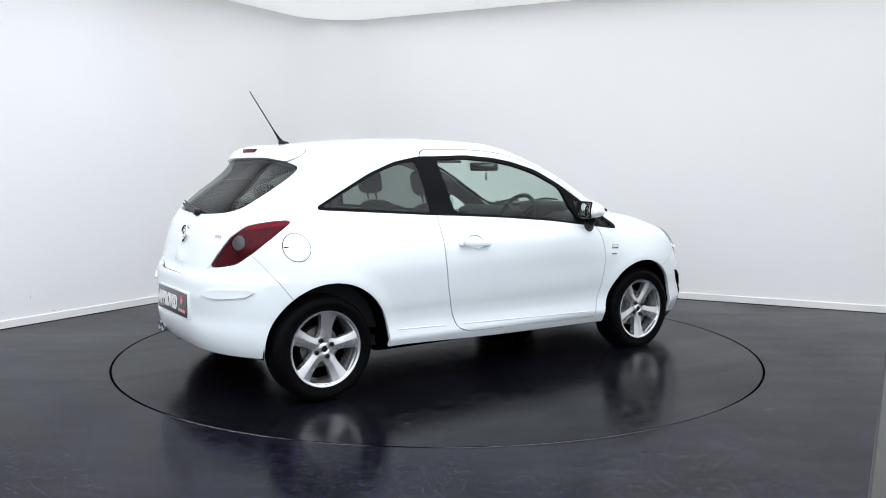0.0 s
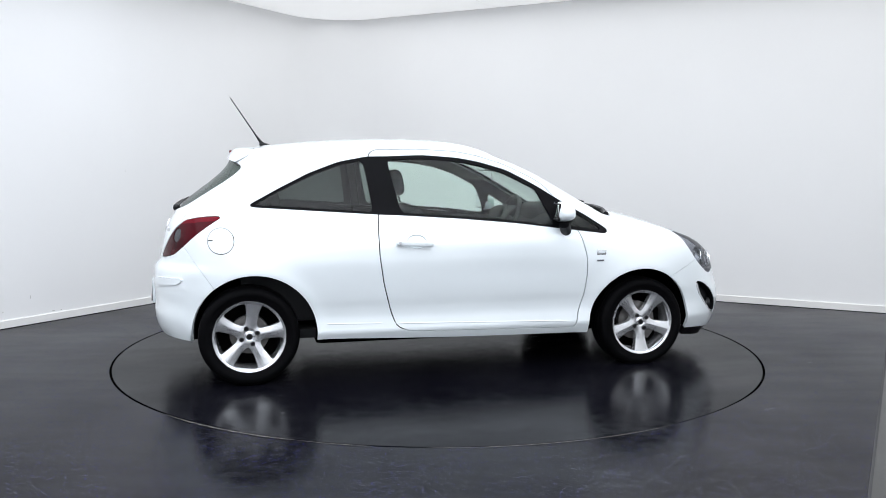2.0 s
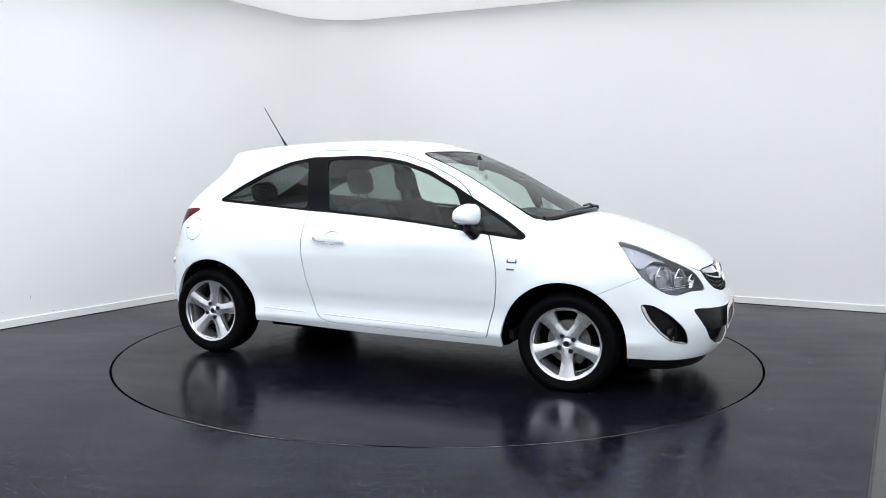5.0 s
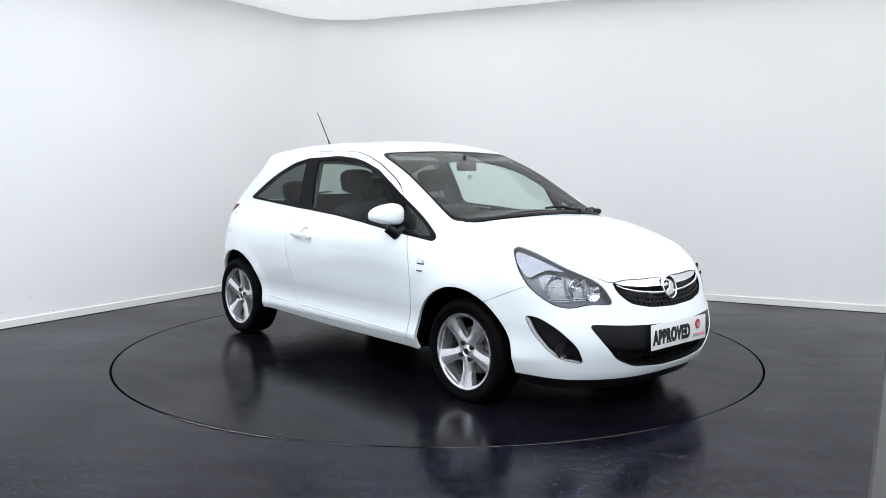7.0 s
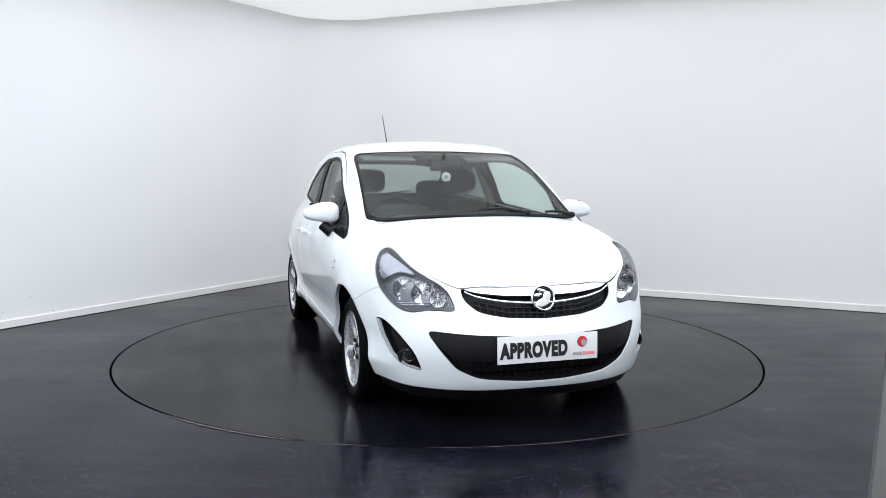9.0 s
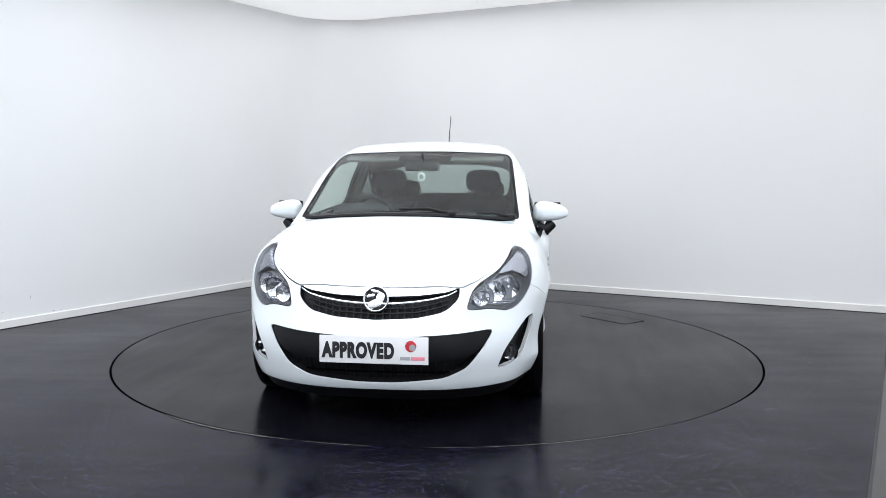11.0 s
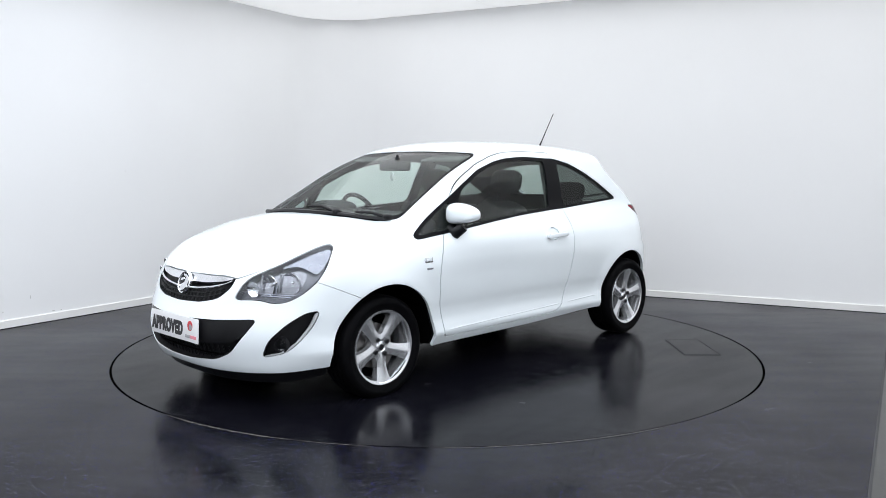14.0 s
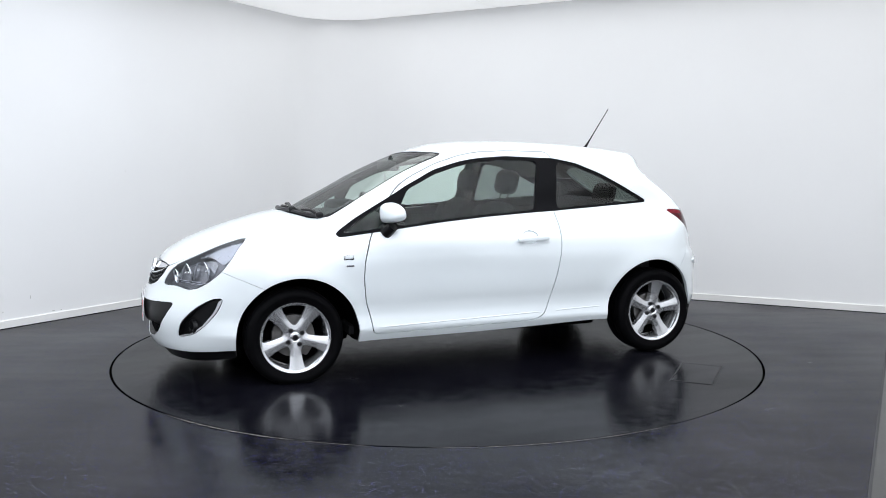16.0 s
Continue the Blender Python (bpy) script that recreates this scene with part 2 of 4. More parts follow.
roof_line = curve([-1.6, -1.34, -1.14, -.95, -.58, -.2, .18, .30, .56, .75, .94, 1.10, 1.18, 1.30, 1.49, 1.68, 1.87, 1.97, 2.06, 2.2],
                  [1.335, 1.40, 1.428, 1.45, 1.474, 1.479, 1.442, 1.402, 1.292, 1.19, 1.092, 1.012, 1.005, .985, .932, .868, .78, .712, .62, .45])
nose_line = curve([.10, .15, .20, .28, .37, .46, .55, .63, .70, .80, 1.0], [1.96, 2.00, 2.045, 2.08, 2.10, 2.092, 2.062, 2.04, 2.015, 1.97, 1.90])
tail_line = curve([.15, .25, .31, .36, .48, .60, .68, .72, .76, .91, .985, 1.05, 1.31, 1.37, 1.42],
                  [-1.70, -1.775, -1.81, -1.825, -1.825, -1.83, -1.82, -1.795, -1.785, -1.745, -1.71, -1.66, -1.372, -1.345, -1.33])
width_line = curve([.10, .20, .26, .30, .335, .39, .44, .50, .62, .75, .84, .90, .96, 1.0, 1.2, 1.36, 1.46, 1.6],
                   [.70, .77, .806, .823, .8185, .8125, .8165, .829, .845, .854, .842, .815, .778, .753, .686, .618, .557, .43])
plan_low = curve([-1.8, -1.5, -1.2, -.7, -.3, .3, .9, 1.25, 1.55, 1.8, 2.1], [.89, .945, .985, .995, 1, 1, .998, .995, .96, .90, .80])
plan_high = curve([-1.6, -1.25, -1.0, -.5, 0, .4, .8, 1.0, 1.3, 1.6, 2.0], [.90, .935, .955, .985, 1.005, 1.03, .985, .935, .89, .85, .78])
tail_curl = curve([.2, .6, 1.0, 1.3], [.75, .78, .88, 1.4])


def smax(a, b, k):
    h = np.maximum(k - np.abs(a - b), 0) / k
    return np.maximum(a, b) + h * h * k / 4


def body(p):
    """Below zero inside the car's outer skin; about a distance near it."""
    x, ay, z = p[..., 0], np.abs(p[..., 1]), p[..., 2]
    t = np.clip((z - .62) / .38, 0, 1)
    t = t * t * (3 - 2 * t)
    flare = 0
    for ax, az, ar in ((-1.222, .296, .362), (1.237, .270, .366)):
        away = np.hypot(x - ax, z - az) - ar
        flare = flare + .012 * np.exp(-(away / .06) ** 2)
    side = ay - flare - width_line(z) * (plan_low(x) * (1 - t) + plan_high(x) * t)
    slope = (roof_line(x + .01) - roof_line(x - .01)) / .02
    top = (z - roof_line(x) + .12 * ay ** 2) / np.sqrt(1 + slope ** 2)
    front = (x - nose_line(z) + .838 * ay ** 3) / np.sqrt(1 + (2.5 * ay ** 2) ** 2)
    a = tail_curl(z)
    lean = (tail_line(z + .01) - tail_line(z - .01)) / .02
    rear = (tail_line(z) + a * ay ** 4 - x) / np.sqrt(1 + (4 * a * ay ** 3) ** 2 + lean ** 2)
    f = smax(side, top, .09)
    f = smax(f, front, .07)
    return smax(f, rear, .05)


def gradient(p):
    g = np.empty_like(p)
    for i in range(3):
        e = np.zeros(3)
        e[i] = .004
        g[..., i] = body(p + e) - body(p - e)
    return g / np.maximum(np.linalg.norm(g, axis=-1, keepdims=True), 1e-9)


def shoot(origin, way, far=3.0):
    """Where rays from inside leave the skin."""
    lo, hi = np.zeros(origin.shape[:-1]), np.full(origin.shape[:-1], far)
    for _ in range(32):
        mid = (lo + hi) / 2
        inside = body(origin + way * mid[..., None]) < 0
        lo, hi = np.where(inside, mid, lo), np.where(inside, hi, mid)
    return origin + way * lo[..., None]


# ---- room ----
def wall_path():
    """The plan of the walls, from behind the camera's left round the bent corner to the right."""
    lean = math.atan(SIDE_SLOPE)
    inner = math.pi / 2 - lean
    reach = BEND / math.tan(inner / 2)
    corner = Vector((left_wall(BACK), BACK))
    start = corner - Vector((math.sin(lean), math.cos(lean))) * reach
    centre = start + Vector((math.cos(lean), -math.sin(lean))) * BEND
    pts = [(left_wall(FRONT), FRONT), tuple(start)]
    for k in range(1, 25):
        a = math.pi - lean - (math.pi - inner) * k / 24
        pts.append((centre.x + BEND * math.cos(a), centre.y + BEND * math.sin(a)))
    return pts + [(RIGHT, BACK), (RIGHT, FRONT)]


def wall_run(name, plan, z0, z1, thick, mat, label, category="wall", chamfer=0.0):
    """A wall of some thickness along a plan; it grows outwards (to the left of the way)."""
    bm = bmesh.new()
    rows = []
    for i, p in enumerate(plan):
        a, b = Vector(plan[max(i - 1, 0)]), Vector(plan[min(i + 1, len(plan) - 1)])
        n = Vector((-(b - a).y, (b - a).x)).normalized()
        p, q, e = Vector(p), Vector(p) + n * thick, Vector(p) + n * max(chamfer, .0005)
        rows.append([bm.verts.new(room(c.x, c.y, z)) for c, z in ((p, z0), (p, z1 - chamfer), (e, z1), (q, z1), (q, z0))])
    for a, b in zip(rows, rows[1:]):
        for k in range(5):
            bm.faces.new((a[k], a[(k + 1) % 5], b[(k + 1) % 5], b[k]))
    bm.faces.new(rows[0])
    bm.faces.new(rows[-1][::-1])
    bmesh.ops.recalc_face_normals(bm, faces=bm.faces)
    return tagged(part(name, bm, mat, None), label, category, kind="structure")


PLAN = wall_path()
wall_run("wall_north", PLAN[:-1], 0, CEIL, .15, WALL, "smooth white painted wall with a rounded corner")
wall_run("wall_east", [(RIGHT, BACK), (RIGHT, FRONT)], 0, CEIL, .15, WALL, "plain white painted side wall")
wall_run("wall_south", [(RIGHT, FRONT), (left_wall(FRONT), FRONT)], 0, CEIL, .15, WALL, "plain white painted wall closing the room")


def inset_plan(plan, depth):
    """The plan moved into the room."""
    out = []
    for i, p in enumerate(plan):
        a, b = Vector(plan[max(i - 1, 0)]), Vector(plan[min(i + 1, len(plan) - 1)])
        n = Vector((-(b - a).y, (b - a).x)).normalized()
        out.append(tuple(Vector(p) - n * depth))
    return out


wall_run("baseboard", inset_plan(PLAN[:-1], .016), .005, .068, .014, SKIRT, "low off-white painted skirting board along the wall", "skirting", .005)
# the shadow line at the foot of the skirting, as a dark strip
wall_run("shadow_gap_strip", inset_plan(PLAN[:-1], .012), 0, .005, .010, SEAM_AND_SHADE, "thin dark strip drawn as the shadow gap under the skirting board", "joint")

# small knocks and scuffs on the side wall's paint
side_way = (E1 * SIDE_SLOPE + E2).normalized()
for b, z, w, h in ((.094, 1.249, .010, .008), (-1.104, .134, .008, .010), (1.534, .097, .008, .016), (-.866, .224, .006, .030), (-.668, .083, .030, .007), (-.60, .080, .012, .006)):
    p = room(left_wall(b), b, z)
    m = Matrix.Translation(p) @ pose(0, 0, 0, 0, 0, math.degrees(math.atan2(side_way.y, side_way.x)))
    tagged(part("wall_scuff", blob(w, .004, h, .8, 10, m), WALL_SCUFF, None), "small grey scuff on the white wall", "scuff", kind="structure")


def flat_sheet(name, corners, z, mat, label, category, thick=.1):
    bm = bmesh.new()
    top = [bm.verts.new(room(a, b, z)) for a, b in corners]
    bot = [bm.verts.new(room(a, b, z - thick)) for a, b in corners]
    bm.faces.new(top)
    bm.faces.new(bot[::-1])
    n = len(top)
    for k in range(n):
        bm.faces.new((top[k], bot[k], bot[(k + 1) % n], top[(k + 1) % n]))
    bmesh.ops.recalc_face_normals(bm, faces=bm.faces)
    return tagged(part(name, bm, mat, None, smooth=False), label, category, kind="structure")


def strip(a, b, width, z, mat, name, label, lift=.004, parent=None):
    """A thin flat strip on the floor between two points in the plan."""
    a, b = Vector((*a, 0)), Vector((*b, 0))
    d = b - a
    m = Matrix.Translation((a + b) / 2 + Vector((0, 0, z + lift / 2))) @ pose(0, 0, 0, 0, 0, math.degrees(math.atan2(d.y, d.x)))
    return part(name, box(d.length, width, lift, .001, m), mat, parent, label)


# the sheet itself glows a little, which also brightens the tops of the walls
flat_sheet("ceiling", [(left_wall(FRONT) - .15, FRONT - .15), (RIGHT + .15, FRONT - .15), (RIGHT + .15, BACK + .15), (left_wall(BACK) - .15, BACK + .15)], CEIL + .1, ADDED_CEILING_GLOW,
           "white stretch ceiling over the studio, with an added even glow", "ceiling")
# the narrow joints of the stretched ceiling sheets
for a in (-.90, 1.90, 4.70):
    p, q = room(a, FRONT).xy, room(a, BACK).xy
    tagged(strip(p, q, .010, CEIL - .003, SKIRT, "ceiling_joint", "thin pale joint between ceiling sheets", .002), category="ceiling joint", kind="structure")


TABLE_R = 2.223


def floor_sheet():
    """The fixed floor round the turntable's round opening."""
    bm = bmesh.new()
    n = 192
    sides = [(-E1, -left_wall(FRONT) + .15), (E1, RIGHT + .15), (-E2, .15 - FRONT), (E2, BACK + .15)]
    inner, lip, outer = [], [], []
    for k in range(n):
        a = k * math.tau / n
        w = Vector((math.cos(a), math.sin(a), 0))
        near = math.exp(-((math.degrees(a) - 295) / 26) ** 4)
        inner.append(bm.verts.new(w * (TABLE_R - .009 * near)))
        lip.append(bm.verts.new(inner[-1].co + Vector((0, 0, -.05))))
        outer.append(bm.verts.new(w * min(far / w.dot(e) for e, far in sides if w.dot(e) > 1e-6)))
    for k in range(n):
        j = (k + 1) % n
        bm.faces.new((inner[k], outer[k], outer[j], inner[j]))
        bm.faces.new((lip[k], inner[k], inner[j], lip[j]))
    bmesh.ops.recalc_face_normals(bm, faces=bm.faces)
    bmesh.ops.reverse_faces(bm, faces=bm.faces) if bm.faces[0].normal.z < 0 else None
    return tagged(part("floor", bm, FLOOR, None, smooth=False), "dark blue-grey speckled vinyl floor with a dull sheen", "floor", kind="structure")


floor_sheet()


# the lighter floor beyond a seam, and the seams of the vinyl
seam_a, seam_b = Vector((1.723, -2.729)), Vector((2.960, -.575))
d = (seam_b - seam_a).normalized()
far_a, far_b = seam_a - d * 6.98, seam_b + d * 2.2
edge_a, edge_b = room(RIGHT, FRONT).xy, room(RIGHT, BACK).xy
bm = bmesh.new()
bm.faces.new([bm.verts.new((*p, .004)) for p in (far_a, edge_a, edge_b, far_b)])
bmesh.ops.recalc_face_normals(bm, faces=bm.faces)
ext = bmesh.ops.extrude_face_region(bm, geom=bm.faces[:])
bmesh.ops.translate(bm, vec=(0, 0, -.006), verts=[v for v in ext["geom"] if isinstance(v, bmesh.types.BMVert)])
bmesh.ops.recalc_face_normals(bm, faces=bm.faces)
tagged(part("floor_border", bm, GREY_FLOOR, None, smooth=False), "slightly paler grey floor covering beside the dark vinyl", "floor", kind="structure")
tagged(strip(far_a, far_b, .012, .0035, SEAM_AND_SHADE, "floor_seam", "thin dark welded seam in the vinyl floor"), category="seam", kind="structure")


def worn_arc(a0, a1, r, width, rag):
    """A ragged pale line where the vinyl's cut edge has worn."""
    bm = bmesh.new()
    n = int((a1 - a0) * 3)
    rows = []
    for k in range(n + 1):
        a = radians(a0 + (a1 - a0) * k / n)
        w = width * (.35 + rag * (noise.noise(Vector((k * .31, a0, 0))) + .5) + .2 * random.random()) * min(1, 4 * k / n, 4 * (n - k) / n)
        rows.append([bm.verts.new((q * math.cos(a), q * math.sin(a), .0035)) for q in (r + .001, r + .0015 + max(w, 0))])
    for p, q in zip(rows, rows[1:]):
        bm.faces.new((p[0], p[1], q[1], q[0]))
    return tagged(part("worn_edge", bm, SCUFF, None, "pale worn edge of the vinyl beside the turntable", smooth=False), category="floor edge", kind="structure")


worn_arc(-130, -106, TABLE_R + .001, .008, 1.2)
worn_arc(-108, -98, TABLE_R + .001, .005, .6)
worn_arc(-92, -58, TABLE_R + .001, .005, .5)


# ---- turntable ----
turntable = new("turntable")
tagged(turntable, "round dark vinyl-covered turntable flush with the floor", "turntable")
bm = bmesh.new()
n = 192
R0 = TABLE_R - .015
centre = bm.verts.new((0, 0, 0))
rim = [bm.verts.new((R0 * math.cos(a), R0 * math.sin(a), 0)) for a in (k * math.tau / n for k in range(n))]
low = [bm.verts.new((v.co.x, v.co.y, -.05)) for v in rim]
for k in range(n):
    j = (k + 1) % n
    bm.faces.new((centre, rim[k], rim[j]))
    bm.faces.new((rim[k], low[k], low[j], rim[j]))
part("platform", bm, DISC, turntable, smooth=False)
# an access hatch let into the platform
hm = Matrix.Translation((-1.235, 1.352, 0)) @ pose(0, 0, 0, 0, 0, 44.5)
hatch = part("hatch", box(.48, .235, .003, .001, hm @ Matrix.Translation((0, 0, .0008))), DISC, turntable, "flush rectangular hatch", smooth=False)
for dx, dy, lx, ly in ((0, .123, .50, .006), (0, -.123, .50, .006), (.246, 0, .006, .252), (-.246, 0, .006, .252)):
    part("hatch_edge", box(lx, ly, .004, .001, hm @ Matrix.Translation((dx, dy, .001))), SEAM_AND_SHADE, hatch)
part("pit", lathe([(TABLE_R + .02, -.052), (.001, -.053)], 96), UNDER, turntable, "dark gap ring under the platform", m=Matrix.Identity(4) @ pose(0, 0, 0)).data.transform(pose(0, 0, -.05, 90, 0, 0) @ pose(0, .052, 0))


# ---- cutting the skin into panels ----
def grid_skin():
    """A fine net over the whole skin: rays fan out from a spine inside the car."""
    x0, x1, zc = -1.15, 1.15, .62
    fan = np.radians(np.linspace(0, 90, 92))
    us = [(x1, a) for a in fan] + [(x, np.pi / 2) for x in np.linspace(x1, x0, 112)[1:-1]] + [(x0, np.pi / 2 + a) for a in fan]
    us = np.array(us)
    v = np.radians(np.concatenate([np.linspace(-42, 42, 86), np.linspace(42, 90, 46)[1:]]))
    U, Vv = len(us), len(v)
    o = np.zeros((U, Vv, 3))
    o[..., 0], o[..., 2] = us[:, :1], zc
    way = np.empty((U, Vv, 3))
    way[..., 0] = np.cos(us[:, 1:2]) * np.cos(v)
    way[..., 1] = -np.sin(us[:, 1:2]) * np.cos(v)
    way[..., 2] = np.sin(v)
    p = shoot(o, way)
    p[0, :, 1] = p[-1, :, 1] = 0
    idx = np.arange(U * Vv).reshape(U, Vv)
    a, b, c, d = idx[:-1, :-1].ravel(), idx[1:, :-1].ravel(), idx[1:, 1:].ravel(), idx[:-1, 1:].ravel()
    F = np.concatenate([np.stack([a, b, c], 1), np.stack([a, c, d], 1)])
    V = p.reshape(-1, 3)
    W = V * [1, -1, 1]
    V2 = np.concatenate([V, W])
    F2 = np.concatenate([F, F[:, ::-1] + len(V)])
    # weld along the middle
    key = np.round(V2 / 1e-5).astype(np.int64)
    _, first_i, inv = np.unique(key, axis=0, return_index=True, return_inverse=True)
    inv = inv.ravel()
    F2 = inv[F2]
    ok = (F2[:, 0] != F2[:, 1]) & (F2[:, 1] != F2[:, 2]) & (F2[:, 0] != F2[:, 2])
    V2, F2 = V2[first_i], F2[ok]
    q = V2[F2]
    n = np.cross(q[:, 1] - q[:, 0], q[:, 2] - q[:, 0])
    if (n * (q.mean(1) - [0, 0, .6])).sum() < 0:
        F2 = F2[:, ::-1]
    return V2, F2


def tidy(V, F):
    used, inv = np.unique(F, return_inverse=True)
    return V[used], inv.reshape(-1, 3)


def clip(mesh, s):
    """The part of a mesh where the field s (a value at each vertex) is below zero, cut cleanly."""
    V, F = mesh
    if not len(F):
        return mesh
    s = np.where(np.abs(s) < 1e-7, 1e-7, s)
    neg = s[F] < 0
    count = neg.sum(1)
    keep = [F[count == 3]]
    mixed, mneg = F[(count > 0) & (count < 3)], neg[(count > 0) & (count < 3)]
    if len(mixed):
        odd = np.where(mneg.sum(1) == 1, True, False)
        lone = np.where(odd, np.argmax(mneg, 1), np.argmin(mneg, 1))
        r = np.arange(len(mixed))
        A, B, C = mixed[r, lone], mixed[r, (lone + 1) % 3], mixed[r, (lone + 2) % 3]
        e = np.sort(np.concatenate([np.stack([A, B], 1), np.stack([A, C], 1)]), 1)
        ue, inv = np.unique(e, axis=0, return_inverse=True)
        inv = inv.ravel()
        t = s[ue[:, 0]] / (s[ue[:, 0]] - s[ue[:, 1]])
        P = V[ue[:, 0]] * (1 - t)[:, None] + V[ue[:, 1]] * t[:, None]
        base = len(V)
        V = np.concatenate([V, P])
        ab, ac = base + inv[:len(mixed)], base + inv[len(mixed):]
        keep.append(np.stack([A, ab, ac], 1)[odd])
        k = ~odd
        keep.append(np.stack([ab, B, C], 1)[k])
        keep.append(np.stack([ab, C, ac], 1)[k])
    F = np.concatenate(keep)
    return tidy(V, F) if len(F) else (np.zeros((0, 3)), np.zeros((0, 3), int))


def soft_polygon(pts, rounds=2):
    """A closed outline with its corners cut round."""
    p = np.array(pts, float)
    for _ in range(rounds):
        q = np.roll(p, -1, 0)
        t = np.minimum(.2, .018 / np.maximum(np.linalg.norm(q - p, axis=1, keepdims=True), 1e-9))
        p = np.stack([(1 - t) * p + t * q, t * p + (1 - t) * q], 1).reshape(-1, 2)
    return p


def outline(pts, u, v):
    """Signed distance to a closed outline; below zero inside."""
    out = np.full(len(u), .5)
    lo, hi = pts.min(0) - .06, pts.max(0) + .06
    near = np.nonzero((u > lo[0]) & (u < hi[0]) & (v > lo[1]) & (v < hi[1]))[0]
    if not len(near):
        return out
    P = np.stack([u[near], v[near]], 1)[:, None]
    a, b = pts[None], np.roll(pts, -1, 0)[None]
    ab, ap = b - a, P - a
    t = np.clip((ap * ab).sum(-1) / np.maximum((ab * ab).sum(-1), 1e-12), 0, 1)
    d = np.sqrt(((ap - ab * t[..., None]) ** 2).sum(-1).min(1))
    cross = (a[..., 1] > P[..., 1]) != (b[..., 1] > P[..., 1])
    xs = a[..., 0] + (P[..., 1] - a[..., 1]) * ab[..., 0] / np.where(ab[..., 1] == 0, 1e-12, ab[..., 1])
    inside = (cross & (P[..., 0] < xs)).sum(1) % 2 == 1
    out[near] = np.where(inside, -d, d)
    return out


def by_side(pts, rounds=2):
    q = soft_polygon(pts, rounds)
    return lambda V: outline(q, V[:, 0], V[:, 2])


def by_end(pts, front, rounds=2):
    """An outline of half the front or rear, mirrored: pairs of distance from the middle and height."""
    q = soft_polygon(list(pts) + [(-a, b) for a, b in pts[::-1]], rounds)
    return lambda V: np.where((V[:, 0] > .8) if front else (V[:, 0] < -.9), outline(q, V[:, 1], V[:, 2]), .5)


def by_corner(pts, front, rounds=2):
    """An outline seen from straight off a corner: pairs of (sideways, height)."""
    q = soft_polygon(pts, rounds)
    sign = -1 if front else 1
    return lambda V: np.where((V[:, 0] > .8) if front else (V[:, 0] < -.9), outline(q, (np.abs(V[:, 1]) + sign * V[:, 0]) * .70711, V[:, 2]), .5)


def by_top(pts, z_over, rounds=2):
    q = soft_polygon(list(pts) + [(a, -b) for a, b in pts[::-1]], rounds)
    return lambda V: np.maximum(outline(q, V[:, 0], V[:, 1]), z_over - V[:, 2])


def split(mesh, field, gap=.002):
    """The piece inside a field and the rest, with a gap between them."""
    s = field(mesh[0])
    return clip(mesh, s + gap), clip(mesh, -s + gap)


def panel(name, mesh, mat, parent, inset=0.0, lip=.02, label="", relief=None):
    """A panel of the skin, moved inwards by inset, with an edge that turns inwards by lip."""
    V, F = mesh
    n = gradient(V)
    P = V - n * inset
    if relief is not None:
        P = P + n * relief(V)[:, None]
    N = n
    faces = F
    if lip:
        e = np.concatenate([F[:, [0, 1]], F[:, [1, 2]], F[:, [2, 0]]])
        _, inv, cnt = np.unique(np.sort(e, 1), axis=0, return_inverse=True, return_counts=True)
        edge = e[cnt[inv.ravel()] == 1]
        ids, loc = np.unique(edge, return_inverse=True)
        loc = loc.reshape(-1, 2)
        base = len(P)
        out = np.zeros((len(ids), 3))
        d = P[edge[:, 1]] - P[edge[:, 0]]
        w = np.cross(d, n[edge[:, 0]])
        np.add.at(out, loc[:, 0], w)
        np.add.at(out, loc[:, 1], w)
        out /= np.maximum(np.linalg.norm(out, axis=1, keepdims=True), 1e-9)
        P = np.concatenate([P, P[ids], P[ids] - n[ids] * lip])
        N = np.concatenate([N, out * np.sign(lip), out * np.sign(lip)])
        k = len(ids)
        a, b = base + loc[:, 0], base + loc[:, 1]
        faces = np.concatenate([F, np.stack([b, a, a + k], 1), np.stack([b, a + k, b + k], 1)])
    return mesh_object(name, P, faces, mat, parent, label, True, N)


def halves(mesh):
    V = mesh[0]
    return clip(mesh, V[:, 1] + 1e-5), clip(mesh, -V[:, 1] + 1e-5)


def two(name, mesh, mat, parent, **more):
    return [panel(name, m, mat, parent, **more) for m in halves(mesh)]


# outlines in the side view (x, z)
QUARTER = [(-1.25, 1.058), (-1.22, 1.046), (-.475, .998), (-.525, 1.352), (-.71, 1.317), (-.89, 1.249), (-1.07, 1.157)]
DLO = [(-1.25, 1.058), (-1.22, 1.046), (-.475, .998), (-.353, .993), (.03, .969), (.35, .942), (.70, .900), (.985, .864), (1.005, .876), (1.005, .896),
       (.88, .977), (.63, 1.118), (.54, 1.173), (.35, 1.271), (.17, 1.323), (.03, 1.347), (-.18, 1.362), (-.43, 1.352), (-.525, 1.352), (-.71, 1.317), (-.89, 1.249), (-1.07, 1.157)]
QUARTER_PANE = [(-1.215, 1.064), (-1.19, 1.062), (-.51, 1.016), (-.555, 1.328), (-.71, 1.298), (-.88, 1.233), (-1.06, 1.142)]
DOOR_PANE = [(-.338, 1.012), (.03, .988), (.35, .961), (.635, .925), (.61, 1.0), (.535, 1.150), (.34, 1.25), (.165, 1.302), (.03, 1.326), (-.18, 1.342), (-.41, 1.334)]
CORNER_PANE = [(.69, .925), (.955, .888), (.965, .898), (.86, .966), (.645, 1.088)]
